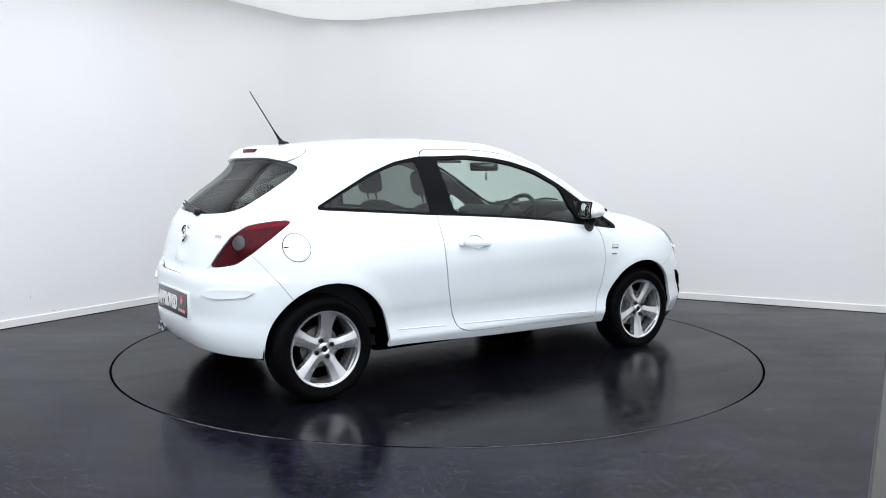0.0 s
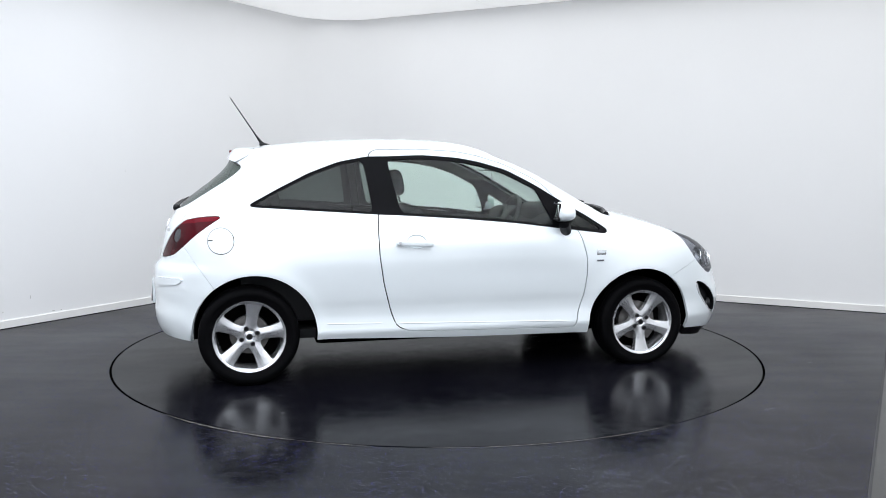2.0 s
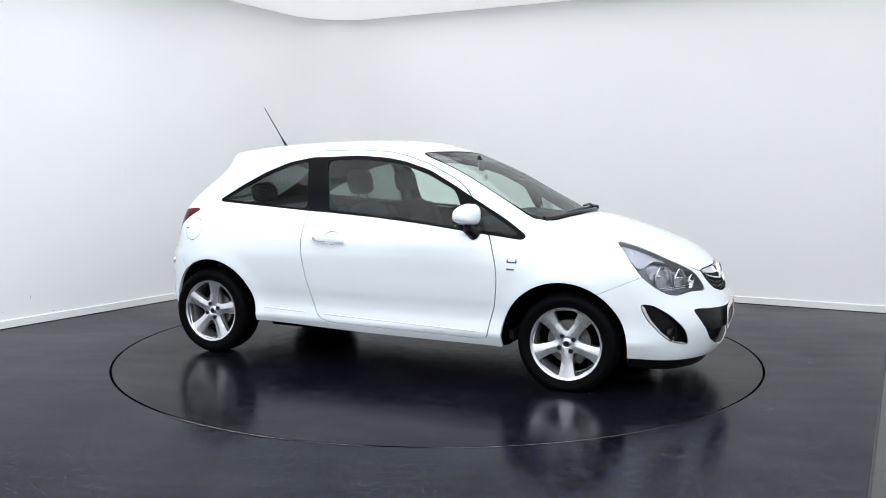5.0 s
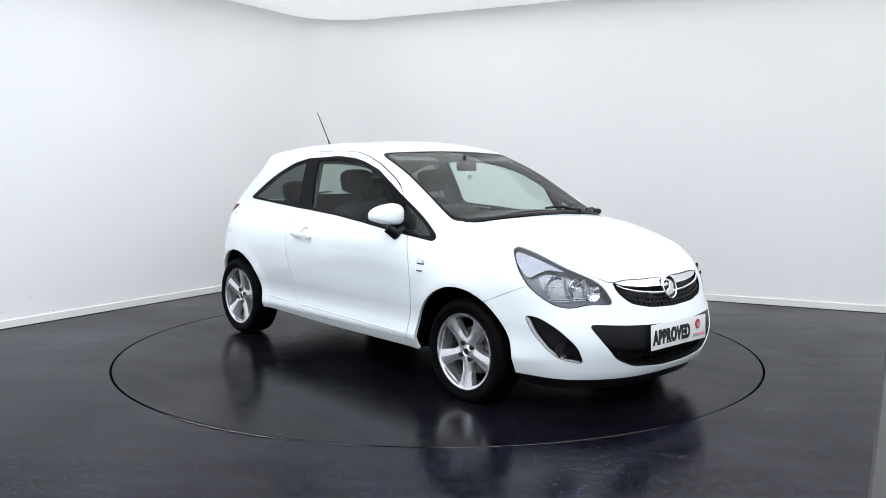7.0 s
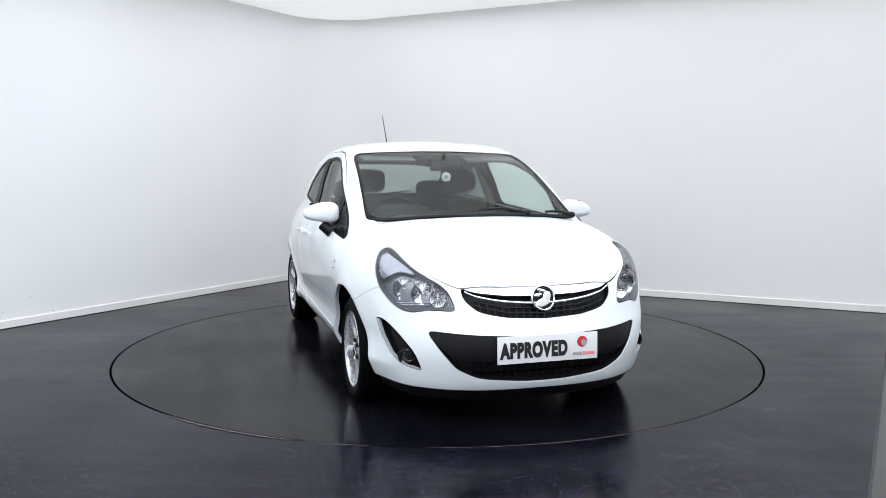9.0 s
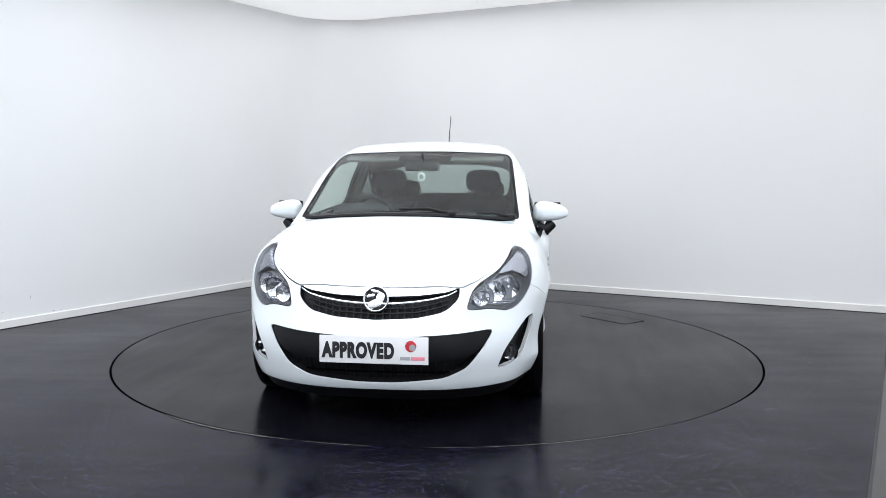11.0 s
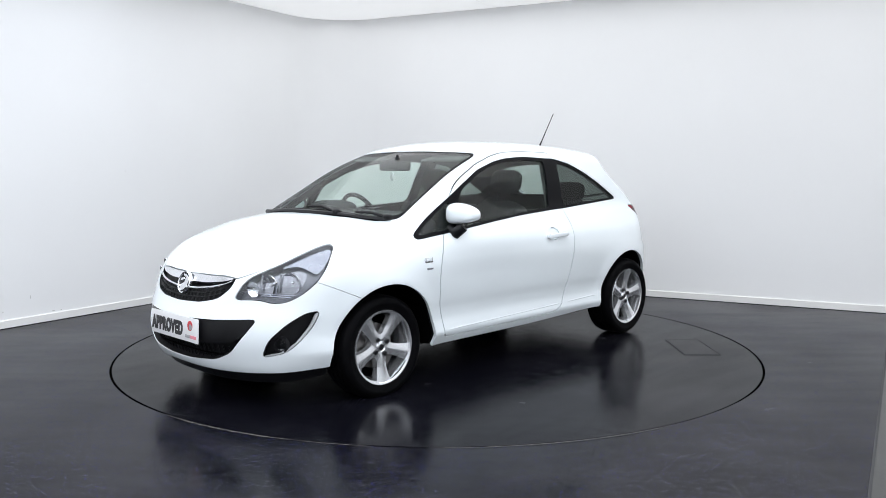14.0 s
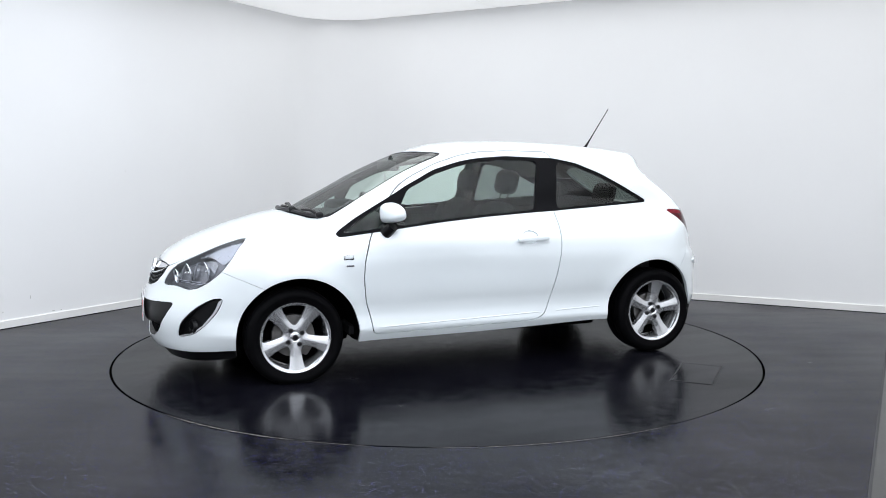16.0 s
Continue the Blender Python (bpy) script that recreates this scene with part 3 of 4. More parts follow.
DOOR = [(-.512, 1.374), (-.475, 1.394), (-.176, 1.397), (.03, 1.386), (.167, 1.36), (.34, 1.306), (.513, 1.224), (.59, 1.175), (.64, 1.12), (.72, 1.0), (.786, .896),
        (.81, .844), (.842, .722), (.848, .617), (.833, .476), (.80, .37), (.782, .266), (.4, .274), (.03, .281), (-.30, .289), (-.381, .322), (-.415, .404), (-.462, .58), (-.489, .755), (-.491, .893), (-.479, .997), (-.522, 1.35)]
HEADLAMP = [(-.583, .855), (-.588, .822), (-.606, .754), (-.655, .675), (-.73, .615), (-.80, .58), (-.871, .570), (-.96, .590), (-1.095, .586), (-1.045, .669), (-.995, .707), (-.919, .739), (-.845, .770), (-.741, .822), (-.67, .852), (-.61, .870)]
FOG = [(-.635, .530), (-.672, .447), (-.75, .359), (-.817, .311), (-.94, .285), (-.902, .379), (-.803, .466), (-.71, .520)]
TAIL = [(-.487, .998), (-.582, .994), (-.716, .971), (-.807, .908), (-.87, .83), (-.945, .740), (-.85, .75), (-.756, .768), (-.664, .829), (-.559, .915)]
GRILLE_HOLE = [(0, .692), (.20, .694), (.405, .703), (.40, .64), (.335, .583), (.2, .556), (0, .546)]
INTAKE = [(0, .466), (.15, .468), (.37, .478), (.575, .492), (.522, .403), (.446, .306), (.338, .258), (.1, .235), (0, .234)]
REAR_PANE = [(0, 1.335), (.27, 1.333), (.46, 1.312), (.540, 1.285), (.545, 1.22), (.536, 1.14), (.515, 1.08), (.475, 1.048), (.39, 1.03), (.2, 1.017), (0, 1.012)]
TAILGATE = [(0, 1.5), (.40, 1.5), (.562, 1.34), (.560, 1.20), (.552, 1.06), (.58, .975), (.535, .908), (.435, .748), (.36, .695), (.30, .683), (0, .680)]
SPOILER = [(-1.19, 1.50), (-1.20, 1.40), (-1.235, 1.355), (-1.33, 1.300), (-1.365, 1.290), (-1.6, 1.26), (-1.6, 1.6)]
BONNET = [(1.16, 0), (1.14, .3), (1.055, .62), (1.04, .69), (1.2, .72), (1.5, .705), (1.62, .66), (1.8, .565), (1.89, .485), (1.945, .41), (1.975, .2), (1.985, 0)]
SCREEN_TOP = [(.315, 0), (.30, .3), (.255, .575), (.33, .60), (.60, .625), (.80, .645), (.965, .665), (1.03, .668), (1.13, .56), (1.205, .3), (1.225, 0)]
RUB = [(-1.003, .596), (-.90, .631), (-.629, .641), (-.675, .599), (-.88, .578)]
ARCHES = [(-1.222, .296, .362), (1.237, .270, .366)]
bottom_line = curve([-1.9, -1.6, -1.5, -.87, 0, .88, 1.6, 1.85, 2.2], [.285, .268, .262, .262, .236, .225, .215, .200, .195])

car = new("car")
tagged(car, "white three-door hatchback with black window frames and silver alloy wheels", "car")

net = grid_skin()
skin = net
arch = np.min([np.hypot(skin[0][:, 0] - x, skin[0][:, 2] - z) - r for x, z, r in ARCHES], 0)
arch = np.where(np.abs(skin[0][:, 1]) > .45, arch, .5)
skin = clip(skin, -arch)
skin = clip(skin, bottom_line(skin[0][:, 0]) - skin[0][:, 2])
whole = skin

windows, rest = split(skin, by_side(DLO, 2), 0)
pane_q, windows = split(windows, by_side(QUARTER_PANE), 0)
pane_d, windows = split(windows, by_side(DOOR_PANE), 0)
pane_c, windows = split(windows, by_side(CORNER_PANE), 0)
screen, rest = split(rest, by_top(SCREEN_TOP, .965), 0)
screen_in, screen_edge = split(screen, by_top([(a + (.014 if a < .7 else -.04), b * .968) for a, b in SCREEN_TOP], .965), 0)
rear_pane, rest = split(rest, by_end(REAR_PANE, False), 0)
spoiler, rest = split(rest, by_side(SPOILER))
headlamp, rest = split(rest, by_corner(HEADLAMP, True))
fog, rest = split(rest, by_corner(FOG, True))
tail, rest = split(rest, by_corner(TAIL, False))
door, rest = split(rest, by_side(DOOR, 2), .0032)
edge_s = by_top(BONNET, .675)(rest[0])
edge_w = .0007 + .0016 * np.clip((rest[0][:, 0] - 1.80) / .12, 0, 1)
bonnet, rest = clip(rest, edge_s + edge_w), clip(rest, -edge_s + edge_w)
grille_gap, rest = split(rest, by_end(GRILLE_HOLE, True), .001)
intake, rest = split(rest, by_end(INTAKE, True), .001)
edge_s = by_end(TAILGATE, False)(rest[0])
edge_w = np.where(rest[0][:, 2] > 1.04, .0003, .0018)
tailgate, rest = clip(rest, edge_s + edge_w), clip(rest, -edge_s + edge_w)
cup, door = split(door, lambda V: np.where(np.abs(V[:, 1]) > .4, (np.hypot((V[:, 0] + .262) / .060, (V[:, 2] - .838) / .042) - 1) * .045, .5), .0004)
fuel, rest = split(rest, lambda V: np.where(V[:, 1] < 0, np.hypot(V[:, 0] + 1.405, V[:, 2] - .857) - .0745, .5), .0022)
front_bumper, rest = split(rest, lambda V: np.where(V[:, 0] > 1, .70711 * ((1.50 - V[:, 0]) * .40 + (V[:, 2] - .605) * .91), .5), .0008)
rear_bumper, rest = split(rest, lambda V: np.where(V[:, 0] < -1, (V[:, 0] + 1.458) * .81 + (V[:, 2] - .60) * .586, .5), .0012)

panel("body_shell", rest, PAINT, car)
for side_mesh in halves(door):
    panel("door", side_mesh, PAINT, car)
panel("bonnet", bonnet, PAINT, car)
gate = panel("tailgate", tailgate, PAINT, car, relief=lambda V: -.026 * np.clip((.742 - V[:, 2]) / .045, 0, 1) * np.clip((.42 - np.abs(V[:, 1])) / .06, 0, 1))
panel("spoiler", spoiler, PAINT, car, lip=.03, relief=lambda V: .012 * np.clip((-1.2 - V[:, 0]) / .14, 0, 1) ** 1.5 * np.clip((.56 - np.abs(V[:, 1])) / .12, 0, 1))
bumper_f = panel("front_bumper", front_bumper, PAINT, car)
bumper_r = panel("rear_bumper", rear_bumper, PAINT, car)
flap = panel("fuel_flap", fuel, PAINT, car)
for piece in halves(cup):
    panel("handle_recess", piece, PAINT, car, inset=.010, lip=-.0097)
two("window_frame", windows, SATIN, car, inset=.004, label="glossy black window surround")
two("quarter_window", pane_q, TINTED, car, inset=.007, lip=0, label="dark tinted rear side glass")
two("door_window", pane_d, GLASS, car, inset=.009, lip=0, label="lightly tinted door glass")
two("corner_window", pane_c, GLASS, car, inset=.008, lip=0, label="small triangular glass")
panel("windscreen", screen_in, SCREEN, car, inset=.004, lip=0, label="green-tinted windscreen")
panel("windscreen_border", screen_edge, SATIN, car, inset=.003, label="black glass border")
panel("rear_window", rear_pane, REAR_GLASS, gate, inset=.006, lip=0, label="tinted rear window")

# the dark inner lining keeps the same openings
inner = clip(whole, np.maximum(whole[0][:, 0] - 1.22, -1.70 - whole[0][:, 0]))
inner = clip(inner, -by_side(DLO)(inner[0]) - .012)
inner = clip(inner, -by_top(SCREEN_TOP, .965)(inner[0]) - .012)
inner = clip(inner, -by_end(REAR_PANE, False)(inner[0]) - .008)
head_in, inner = split(inner, lambda V: 1.22 - V[:, 2], 0)
panel("inner_lining", inner, LINING, car, inset=.034, lip=0, label="dark grey inner trim")
panel("headliner", head_in, HEADLINER, car, inset=.030, lip=0, label="pale grey roof lining")


# ---- wheels, built with the outer side towards -y ----
def edge_plate(name, V, F, depth, mat, parent, label=""):
    """A cut plate whose open edges turn back by a vector."""
    V, F = np.array(V), np.array(F)
    e = np.concatenate([F[:, [0, 1]], F[:, [1, 2]], F[:, [2, 0]]])
    _, inv, cnt = np.unique(np.sort(e, 1), axis=0, return_inverse=True, return_counts=True)
    edge = e[cnt[inv.ravel()] == 1]
    n = len(V)
    V2 = np.concatenate([V, V + depth])
    F2 = [tuple(f) for f in F] + [(b, a, a + n, b + n) for a, b in edge]
    ob = mesh_object(name, V2, F2, mat, parent, label)
    ob.data.set_sharp_from_angle(angle=radians(40))
    return ob


def alloy_face(phase):
    """The five-spoke face: a dished disc with five rounded windows cut out."""
    nr, na = 30, 200
    rs = np.linspace(.0, .1985, nr)
    an = np.linspace(0, 2 * np.pi, na, endpoint=False)
    R, A = np.meshgrid(rs, an, indexing="ij")
    k = A - phase
    crown = .5 + .5 * np.cos(5 * k)
    y = -.070 - .019 * (R / .2) ** 2 + .020 * (1 - crown) ** .8 * np.clip((R - .04) / .08, 0, 1) + .006 * np.exp(-(R / .045) ** 2)
    V = np.stack([R * np.cos(A), y, R * np.sin(A)], -1).reshape(-1, 3)
    idx = np.arange(nr * na).reshape(nr, na)
    nx = np.roll(idx, -1, 1)
    a, b, c, d = idx[:-1].ravel(), idx[1:].ravel(), nx[1:].ravel(), nx[:-1].ravel()
    F = np.concatenate([np.stack([a, b, c], 1), np.stack([a, c, d], 1)])
    mesh = (V, F)
    half = [(.070, .0), (.078, .016), (.105, .036), (.145, .057), (.178, .072), (.187, .060), (.191, .03), (.1925, 0)]
    hole = soft_polygon(half + [(p, -q) for p, q in half[::-1][1:-1]], 3)
    for i in range(5):
        t = phase + math.radians(36 + 72 * i)
        u = mesh[0][:, 0] * math.cos(t) + mesh[0][:, 2] * math.sin(t)
        v = -mesh[0][:, 0] * math.sin(t) + mesh[0][:, 2] * math.cos(t)
        mesh = clip(mesh, -outline(hole, u, v))
    return mesh


def wheel(phase, hub, drum):
    V, F = alloy_face(phase)
    q = V[F]
    if np.cross(q[:, 1] - q[:, 0], q[:, 2] - q[:, 0])[:, 1].sum() > 0:
        F = F[:, ::-1]
    w = edge_plate("wheel", V, F, np.array([0, .038, 0]), ALLOY, car, "silver five-spoke alloy wheel")
    tyre = lathe([(.204, -.078), (.209, -.090), (.226, -.099), (.248, -.103), (.252, -.1045), (.268, -.100), (.281, -.092), (.289, -.080), (.2925, -.062), (.293, -.052), (.286, -.050), (.286, -.044),
                  (.294, -.042), (.2945, -.016), (.287, -.014), (.287, -.008), (.2945, -.006), (.2945, .02), (.287, .022), (.287, .028), (.294, .03), (.2925, .06), (.286, .085), (.265, .1), (.226, .1), (.204, .085)], 96)
    # shoulder blocks of the tread
    for v in tyre.verts:
        r = math.hypot(v.co.x, v.co.z)
        if r > .2915 and abs(v.co.y) > .045:
            k = math.sin(math.atan2(v.co.z, v.co.x) * 48)
            v.co.x *= 1 - .006 * (k > .3)
            v.co.z *= 1 - .006 * (k > .3)
        v.co.z = max(v.co.z, -hub + .001)
    part("tyre", tyre, RUBBER, w, "black rubber tyre")
    part("rim", lathe([(.1975, -.070), (.1985, -.0915), (.204, -.0955), (.2105, -.097), (.2125, -.093), (.2125, -.085), (.206, -.08), (.199, -.06), (.19, -.03), (.186, .06), (.20, .085)], 96), ALLOY, w, "polished rim lip")
    part("brake_disc" if not drum else "brake_drum", lathe([(.0, -.018), (.07, -.018), (.075, -.01), (.128 if not drum else .115, -.008), (.128 if not drum else .115, .03), (0, .03)], 48), DULL_STEEL, w, "grey steel brake")
    part("backing_plate", lathe([(0, .035), (.185, .036), (.185, .05), (0, .05)], 40), UNDER, w)
    if not drum:
        m = pose(0, 0, 0, 0, 35, 0) @ Matrix.Translation((.105, -.012, 0))
        part("brake_caliper", box(.05, .06, .12, .012, m), DULL_STEEL, w)
    for i in range(4):
        t = phase + math.radians(30 + 90 * i)
        m = Matrix.Translation((.049 * math.cos(t), -.067, .049 * math.sin(t)))
        part("wheel_bolt", lathe([(0, -.012), (.0105, -.012), (.014, -.008), (.014, .012), (0, .012)], 14), BLACK, w, "black wheel bolt", m=m)
    part("centre_cap", lathe([(0, -.072), (.020, -.072), (.023, -.0705), (.027, -.0735), (.030, -.072), (.0315, -.062), (0, -.058)], 32), CHROME, w, "chrome centre cap")
    part("cap_emblem", lathe([(.0, -.0735), (.012, -.0735), (.0165, -.0728), (.0165, -.071), (0, -.071)], 24), BLACK, w)
    part("valve", tube([(.176 * math.cos(phase + 2.2), -.078, .176 * math.sin(phase + 2.2)), (.186 * math.cos(phase + 2.2), -.062, .186 * math.sin(phase + 2.2))], .004, 8), BLACK, w)
    return w


HUBS = {"rear": (-1.254, .294), "front": (1.258, .276)}
for key, phase, drum in (("rear", math.radians(82), True), ("front", math.radians(-88), False)):
    x, h = HUBS[key]
    w = wheel(phase, h, drum)
    w.matrix_basis = Matrix.Translation((x, -.712, h))
    copy_thing(w, Matrix.Translation((x, .712, h)) @ pose(0, 0, 0, 0, 0, 180))

# arch liners and the underside
for x, z, r in ARCHES:
    for s in (-1, 1):
        bm = bmesh.new()
        rows = []
        for k in range(33):
            a = math.radians(-6 + 192 * k / 32)
            px, pz = x + (r + .004) * math.cos(a), z + (r + .004) * math.sin(a)
            face_y = float(width_line(pz)) * float(plan_low(px)) - .02
            rows.append([bm.verts.new((px, s * y, pz)) for y in (.44, .62, face_y)])
        mid = bm.verts.new((x, s * .44, z))
        for a, b in zip(rows, rows[1:]):
            bm.faces.new((a[0], a[1], b[1], b[0]))
            bm.faces.new((a[1], a[2], b[2], b[1]))
            bm.faces.new((a[0], b[0], mid))
        part("arch_liner", bm, UNDER, car, "matt black wheel arch liner")
for x0, x1, half, z0, z1 in ((-.86, .87, .66, .20, .26), (-1.62, -.84, .46, .22, .40), (.85, 1.78, .44, .165, .36)):
    part("floor_pan", box(x1 - x0, 2 * half, z1 - z0, .03, Matrix.Translation(((x0 + x1) / 2, 0, (z0 + z1) / 2))), UNDER, car, "black underbody")
part("rear_axle", tube([(-1.25, -.6, .27), (-1.18, -.3, .23), (-1.18, .3, .23), (-1.25, .6, .27)], .032), UNDER, car)


# ---- lamps, grille and fittings ----
def corner_point(s, z, front, left, deep=0.0):
    """The point of the skin at a sideways place and height, seen from straight off a corner."""
    sign = 1 if front else -1
    o = np.array([-sign * s * .70711, s * .70711, z])
    base = np.array([sign * .70711, .70711, 0])
    p = shoot((o + base * .2)[None], base[None])[0]
    p = p - base * deep
    return Vector((p[0], p[1] * (1 if left else -1), p[2]))


def end_point(y, z, front=True, out=0.0):
    p = shoot(np.array([[0., y, z]]), np.array([[1. if front else -1., 0, 0]]))[0]
    return Vector((p[0] + (out if front else -out), p[1], p[2]))


def side_point(x, z, left=False, out=0.0):
    p = shoot(np.array([[x, 0., z]]), np.array([[0, 1., 0]]))[0]
    return Vector((p[0], (p[1] + out) * (1 if left else -1), p[2]))


def top_point(x, y, out=0.0):
    p = shoot(np.array([[x, y, .6]]), np.array([[0, 0, 1.]]))[0]
    return Vector((p[0], p[1], p[2] + out))


def bowl(r, depth):
    """A lamp reflector: a ribbed paraboloid that opens towards -y."""
    prof = [(r * k / 8, depth * (1 - (k / 8) ** 2)) for k in range(9)]
    return lathe([(r * 1.06, -.004), (r * 1.06, .0)] + prof[::-1], 18)


# head lamps
BROW = [(-.590, .850), (-.596, .80), (-.63, .74), (-.66, .72), (-.70, .745), (-.76, .772), (-.86, .752), (-.83, .772), (-.74, .815), (-.66, .845), (-.61, .858)]
INNER = [(-.70, .735), (-.725, .66), (-.80, .60), (-.87, .592), (-.96, .612), (-1.045, .612), (-1.02, .665), (-.93, .715), (-.85, .745), (-.77, .758)]
for left in (False, True):
    lamp = halves(headlamp)[1 if left else 0]
    unit = panel("headlamp", lamp, DARK_CHROME, car, inset=.052, lip=-.050, label="headlamp with clear lens and grey bezel")
    panel("lens", lamp, CLEAR, unit, inset=.001, lip=0, label="clear polished lens")
    brow = clip(lamp, by_corner(BROW, True)(lamp[0]))
    panel("indicator", brow, BROW_SILVER, unit, inset=.018, lip=.012, label="silver indicator housing")
    inside = clip(lamp, by_corner(INNER, True)(lamp[0]))
    panel("bezel", inside, BEZEL, unit, inset=.047, lip=.01, label="grey inner bezel")
    turn = 90 + (14 if left else -14)
    for s, z, r, deep in ((-.790, .672, .056, .042), (-.905, .660, .056, .026), (-.990, .640, .040, .018)):
        m = Matrix.Translation(corner_point(s, z, True, left, deep)) @ pose(0, 0, 0, 0, 0, turn) @ pose(0, 0, 0, 8, 0, 0)
        part("reflector", bowl(r, .026), REFLECTOR, unit, "faceted chrome reflector bowl", smooth=False, m=m)
        part("bulb", blob(.018, .03, .018, .9, 12, m @ Matrix.Translation((0, .012, 0))), CHROME, unit)
    for z, s0, s1 in ((.612, -.97, -.76), (.602, -.95, -.79)):
        part("lamp_strip", tube([corner_point(q, z + (q + .86) * -.06, True, left, .030) for q in np.linspace(s0, s1, 9)], .0035, 6), BROW_SILVER, unit)
    for q0, q1 in ((-.845, -.855), (-.945, -.952)):
        part("reflector_divider", tube([corner_point(q0 + (q1 - q0) * t, .725 - .10 * t, True, left, .026) for t in (0, .5, 1)], [.004, .007, .004], 8), DARK_CHROME, unit)

# tail lamps
for left in (False, True):
    lamp = halves(tail)[1 if left else 0]
    q = lambda V: (np.abs(V[:, 1]) + V[:, 0]) * .70711
    round_lamp = lambda V: np.hypot((q(V) + .757) * 1.0, V[:, 2] - .882) - .041
    lower = lambda V: V[:, 2] - (.952 + (q(V) + .70) * .10)
    eye, outer = split(lamp, round_lamp, .001)
    deep, upper = split(outer, lower, 0)
    unit = panel("tail_lamp", deep, RED_DEEP, car, inset=.001, label="dark red tail lamp lens")
    panel("upper_lens", upper, RED, unit, inset=.0005, lip=.012, label="lighter red lens band")
    panel("reversing_lens", eye, LENS_GREY, unit, inset=.005, lip=.01, label="round smoked reversing lens")

# grille: bars cut from the nose's own shape
backing = panel("grille", grille_gap, GRILLE, car, inset=.035, lip=-.03, label="black honeycomb grille")
bar = clip(grille_gap, by_end([(0, .690), (.20, .692), (.398, .700), (.39, .690), (.345, .674), (.20, .657), (0, .650)], True)(grille_gap[0]))
panel("chrome_bar", bar, CHROME, backing, inset=.001, lip=.02, label="wide brushed chrome bar", relief=lambda V: .006 * np.clip(1 - np.abs(V[:, 1]) / .4, 0, 1))
slim = curve([0, .10, .20, .30, .36, .39], [.619, .622, .631, .647, .664, .680])
part("chrome_bar", tube([end_point(y, float(slim(abs(y))), out=.002) for y in np.linspace(-.388, .388, 41)], [.0065 if abs(k - 20) < 18 else .004 for k in range(41)], 10), CHROME, backing, "slim chrome bar")
for k in range(-9, 10):
    y = k * .036
    zl = float(np.interp(abs(y), [0, .2, .335, .4], [.548, .558, .585, .64]))
    zh = float(np.interp(abs(y), [0, .2, .36, .4], [.612, .622, .655, .68]))
    if zh - zl > .02:
        part("grille_rib", tube([end_point(y, zl + (zh - zl) * t, out=-.014) for t in (0, .5, 1)], .005, 6), GRILLE, backing)
for f in (.33, .68):
    pts = []
    for y in np.linspace(-.35, .35, 15):
        zl = float(np.interp(abs(y), [0, .2, .335, .4], [.548, .558, .585, .64]))
        zh = float(np.interp(abs(y), [0, .2, .36, .4], [.612, .622, .655, .68]))
        pts.append(end_point(y, zl + (zh - zl) * f, out=-.012))
    part("grille_rib", tube(pts, .005, 6), GRILLE, backing)


def emblem(parent, m, r):
    """A plain round emblem: a chrome ring on a dark disc with a slanted chrome wing."""
    ring = lathe([(r * .84, .004), (r * .86, -.008), (r * .93, -.012), (r, -.008), (r, .006)], 40)
    e = part("emblem", ring, CHROME, parent, "round chrome emblem", m=m)
    part("emblem_disc", lathe([(0, -.002), (r * .86, -.002), (r * .86, .004), (0, .004)], 32), BLACK, e, m=m)
    for dx, dz, w, h, turn in ((-.04, -.34, 1.25, .66, -20), (.32, .10, .66, .90, 18), (-.42, .26, .70, .30, -12), (-.06, .60, .80, .26, 14)):
        part("emblem_relief", blob(r * w, .010, r * h, .8, 16, m @ Matrix.Translation((r * dx, -.004, r * dz)) @ pose(0, 0, 0, 0, turn, 0)), CHROME, e)


emblem(car, Matrix.Translation(end_point(0, .640, out=.006)) @ pose(0, 0, 0, 0, 0, 90) @ pose(0, 0, 0, -16, 0, 0), .064)
emblem(gate, Matrix.Translation(end_point(0, .897, False, .004)) @ pose(0, 0, 0, 0, 0, -90) @ pose(0, 0, 0, -15, 0, 0), .052)

# lower intake
mouth = panel("lower_intake", intake, GRILLE, car, inset=.045, lip=-.04, label="black lower air intake")
band = clip(intake, by_end([(0, .466), (.15, .468), (.37, .478), (.575, .492), (.53, .42), (.47, .365), (.30, .345), (0, .338)], True)(intake[0]))
panel("intake_panel", band, BLACK, mouth, inset=.010, lip=.03, label="smooth satin black panel")
for z in (.285,):
    part("intake_slat", tube([end_point(y, z, out=-.040) for y in np.linspace(-.36, .36, 25)], .0045, 6), UNDER, mouth)
for k in range(-11, 12):
    y = k * .037
    zl = float(np.interp(abs(y), [0, .1, .31, .425], [.238, .24, .258, .306]))
    part("intake_rib", tube([end_point(y, zl, out=-.040), end_point(y, .335, out=-.040)], .004, 5), GRILLE, mouth)

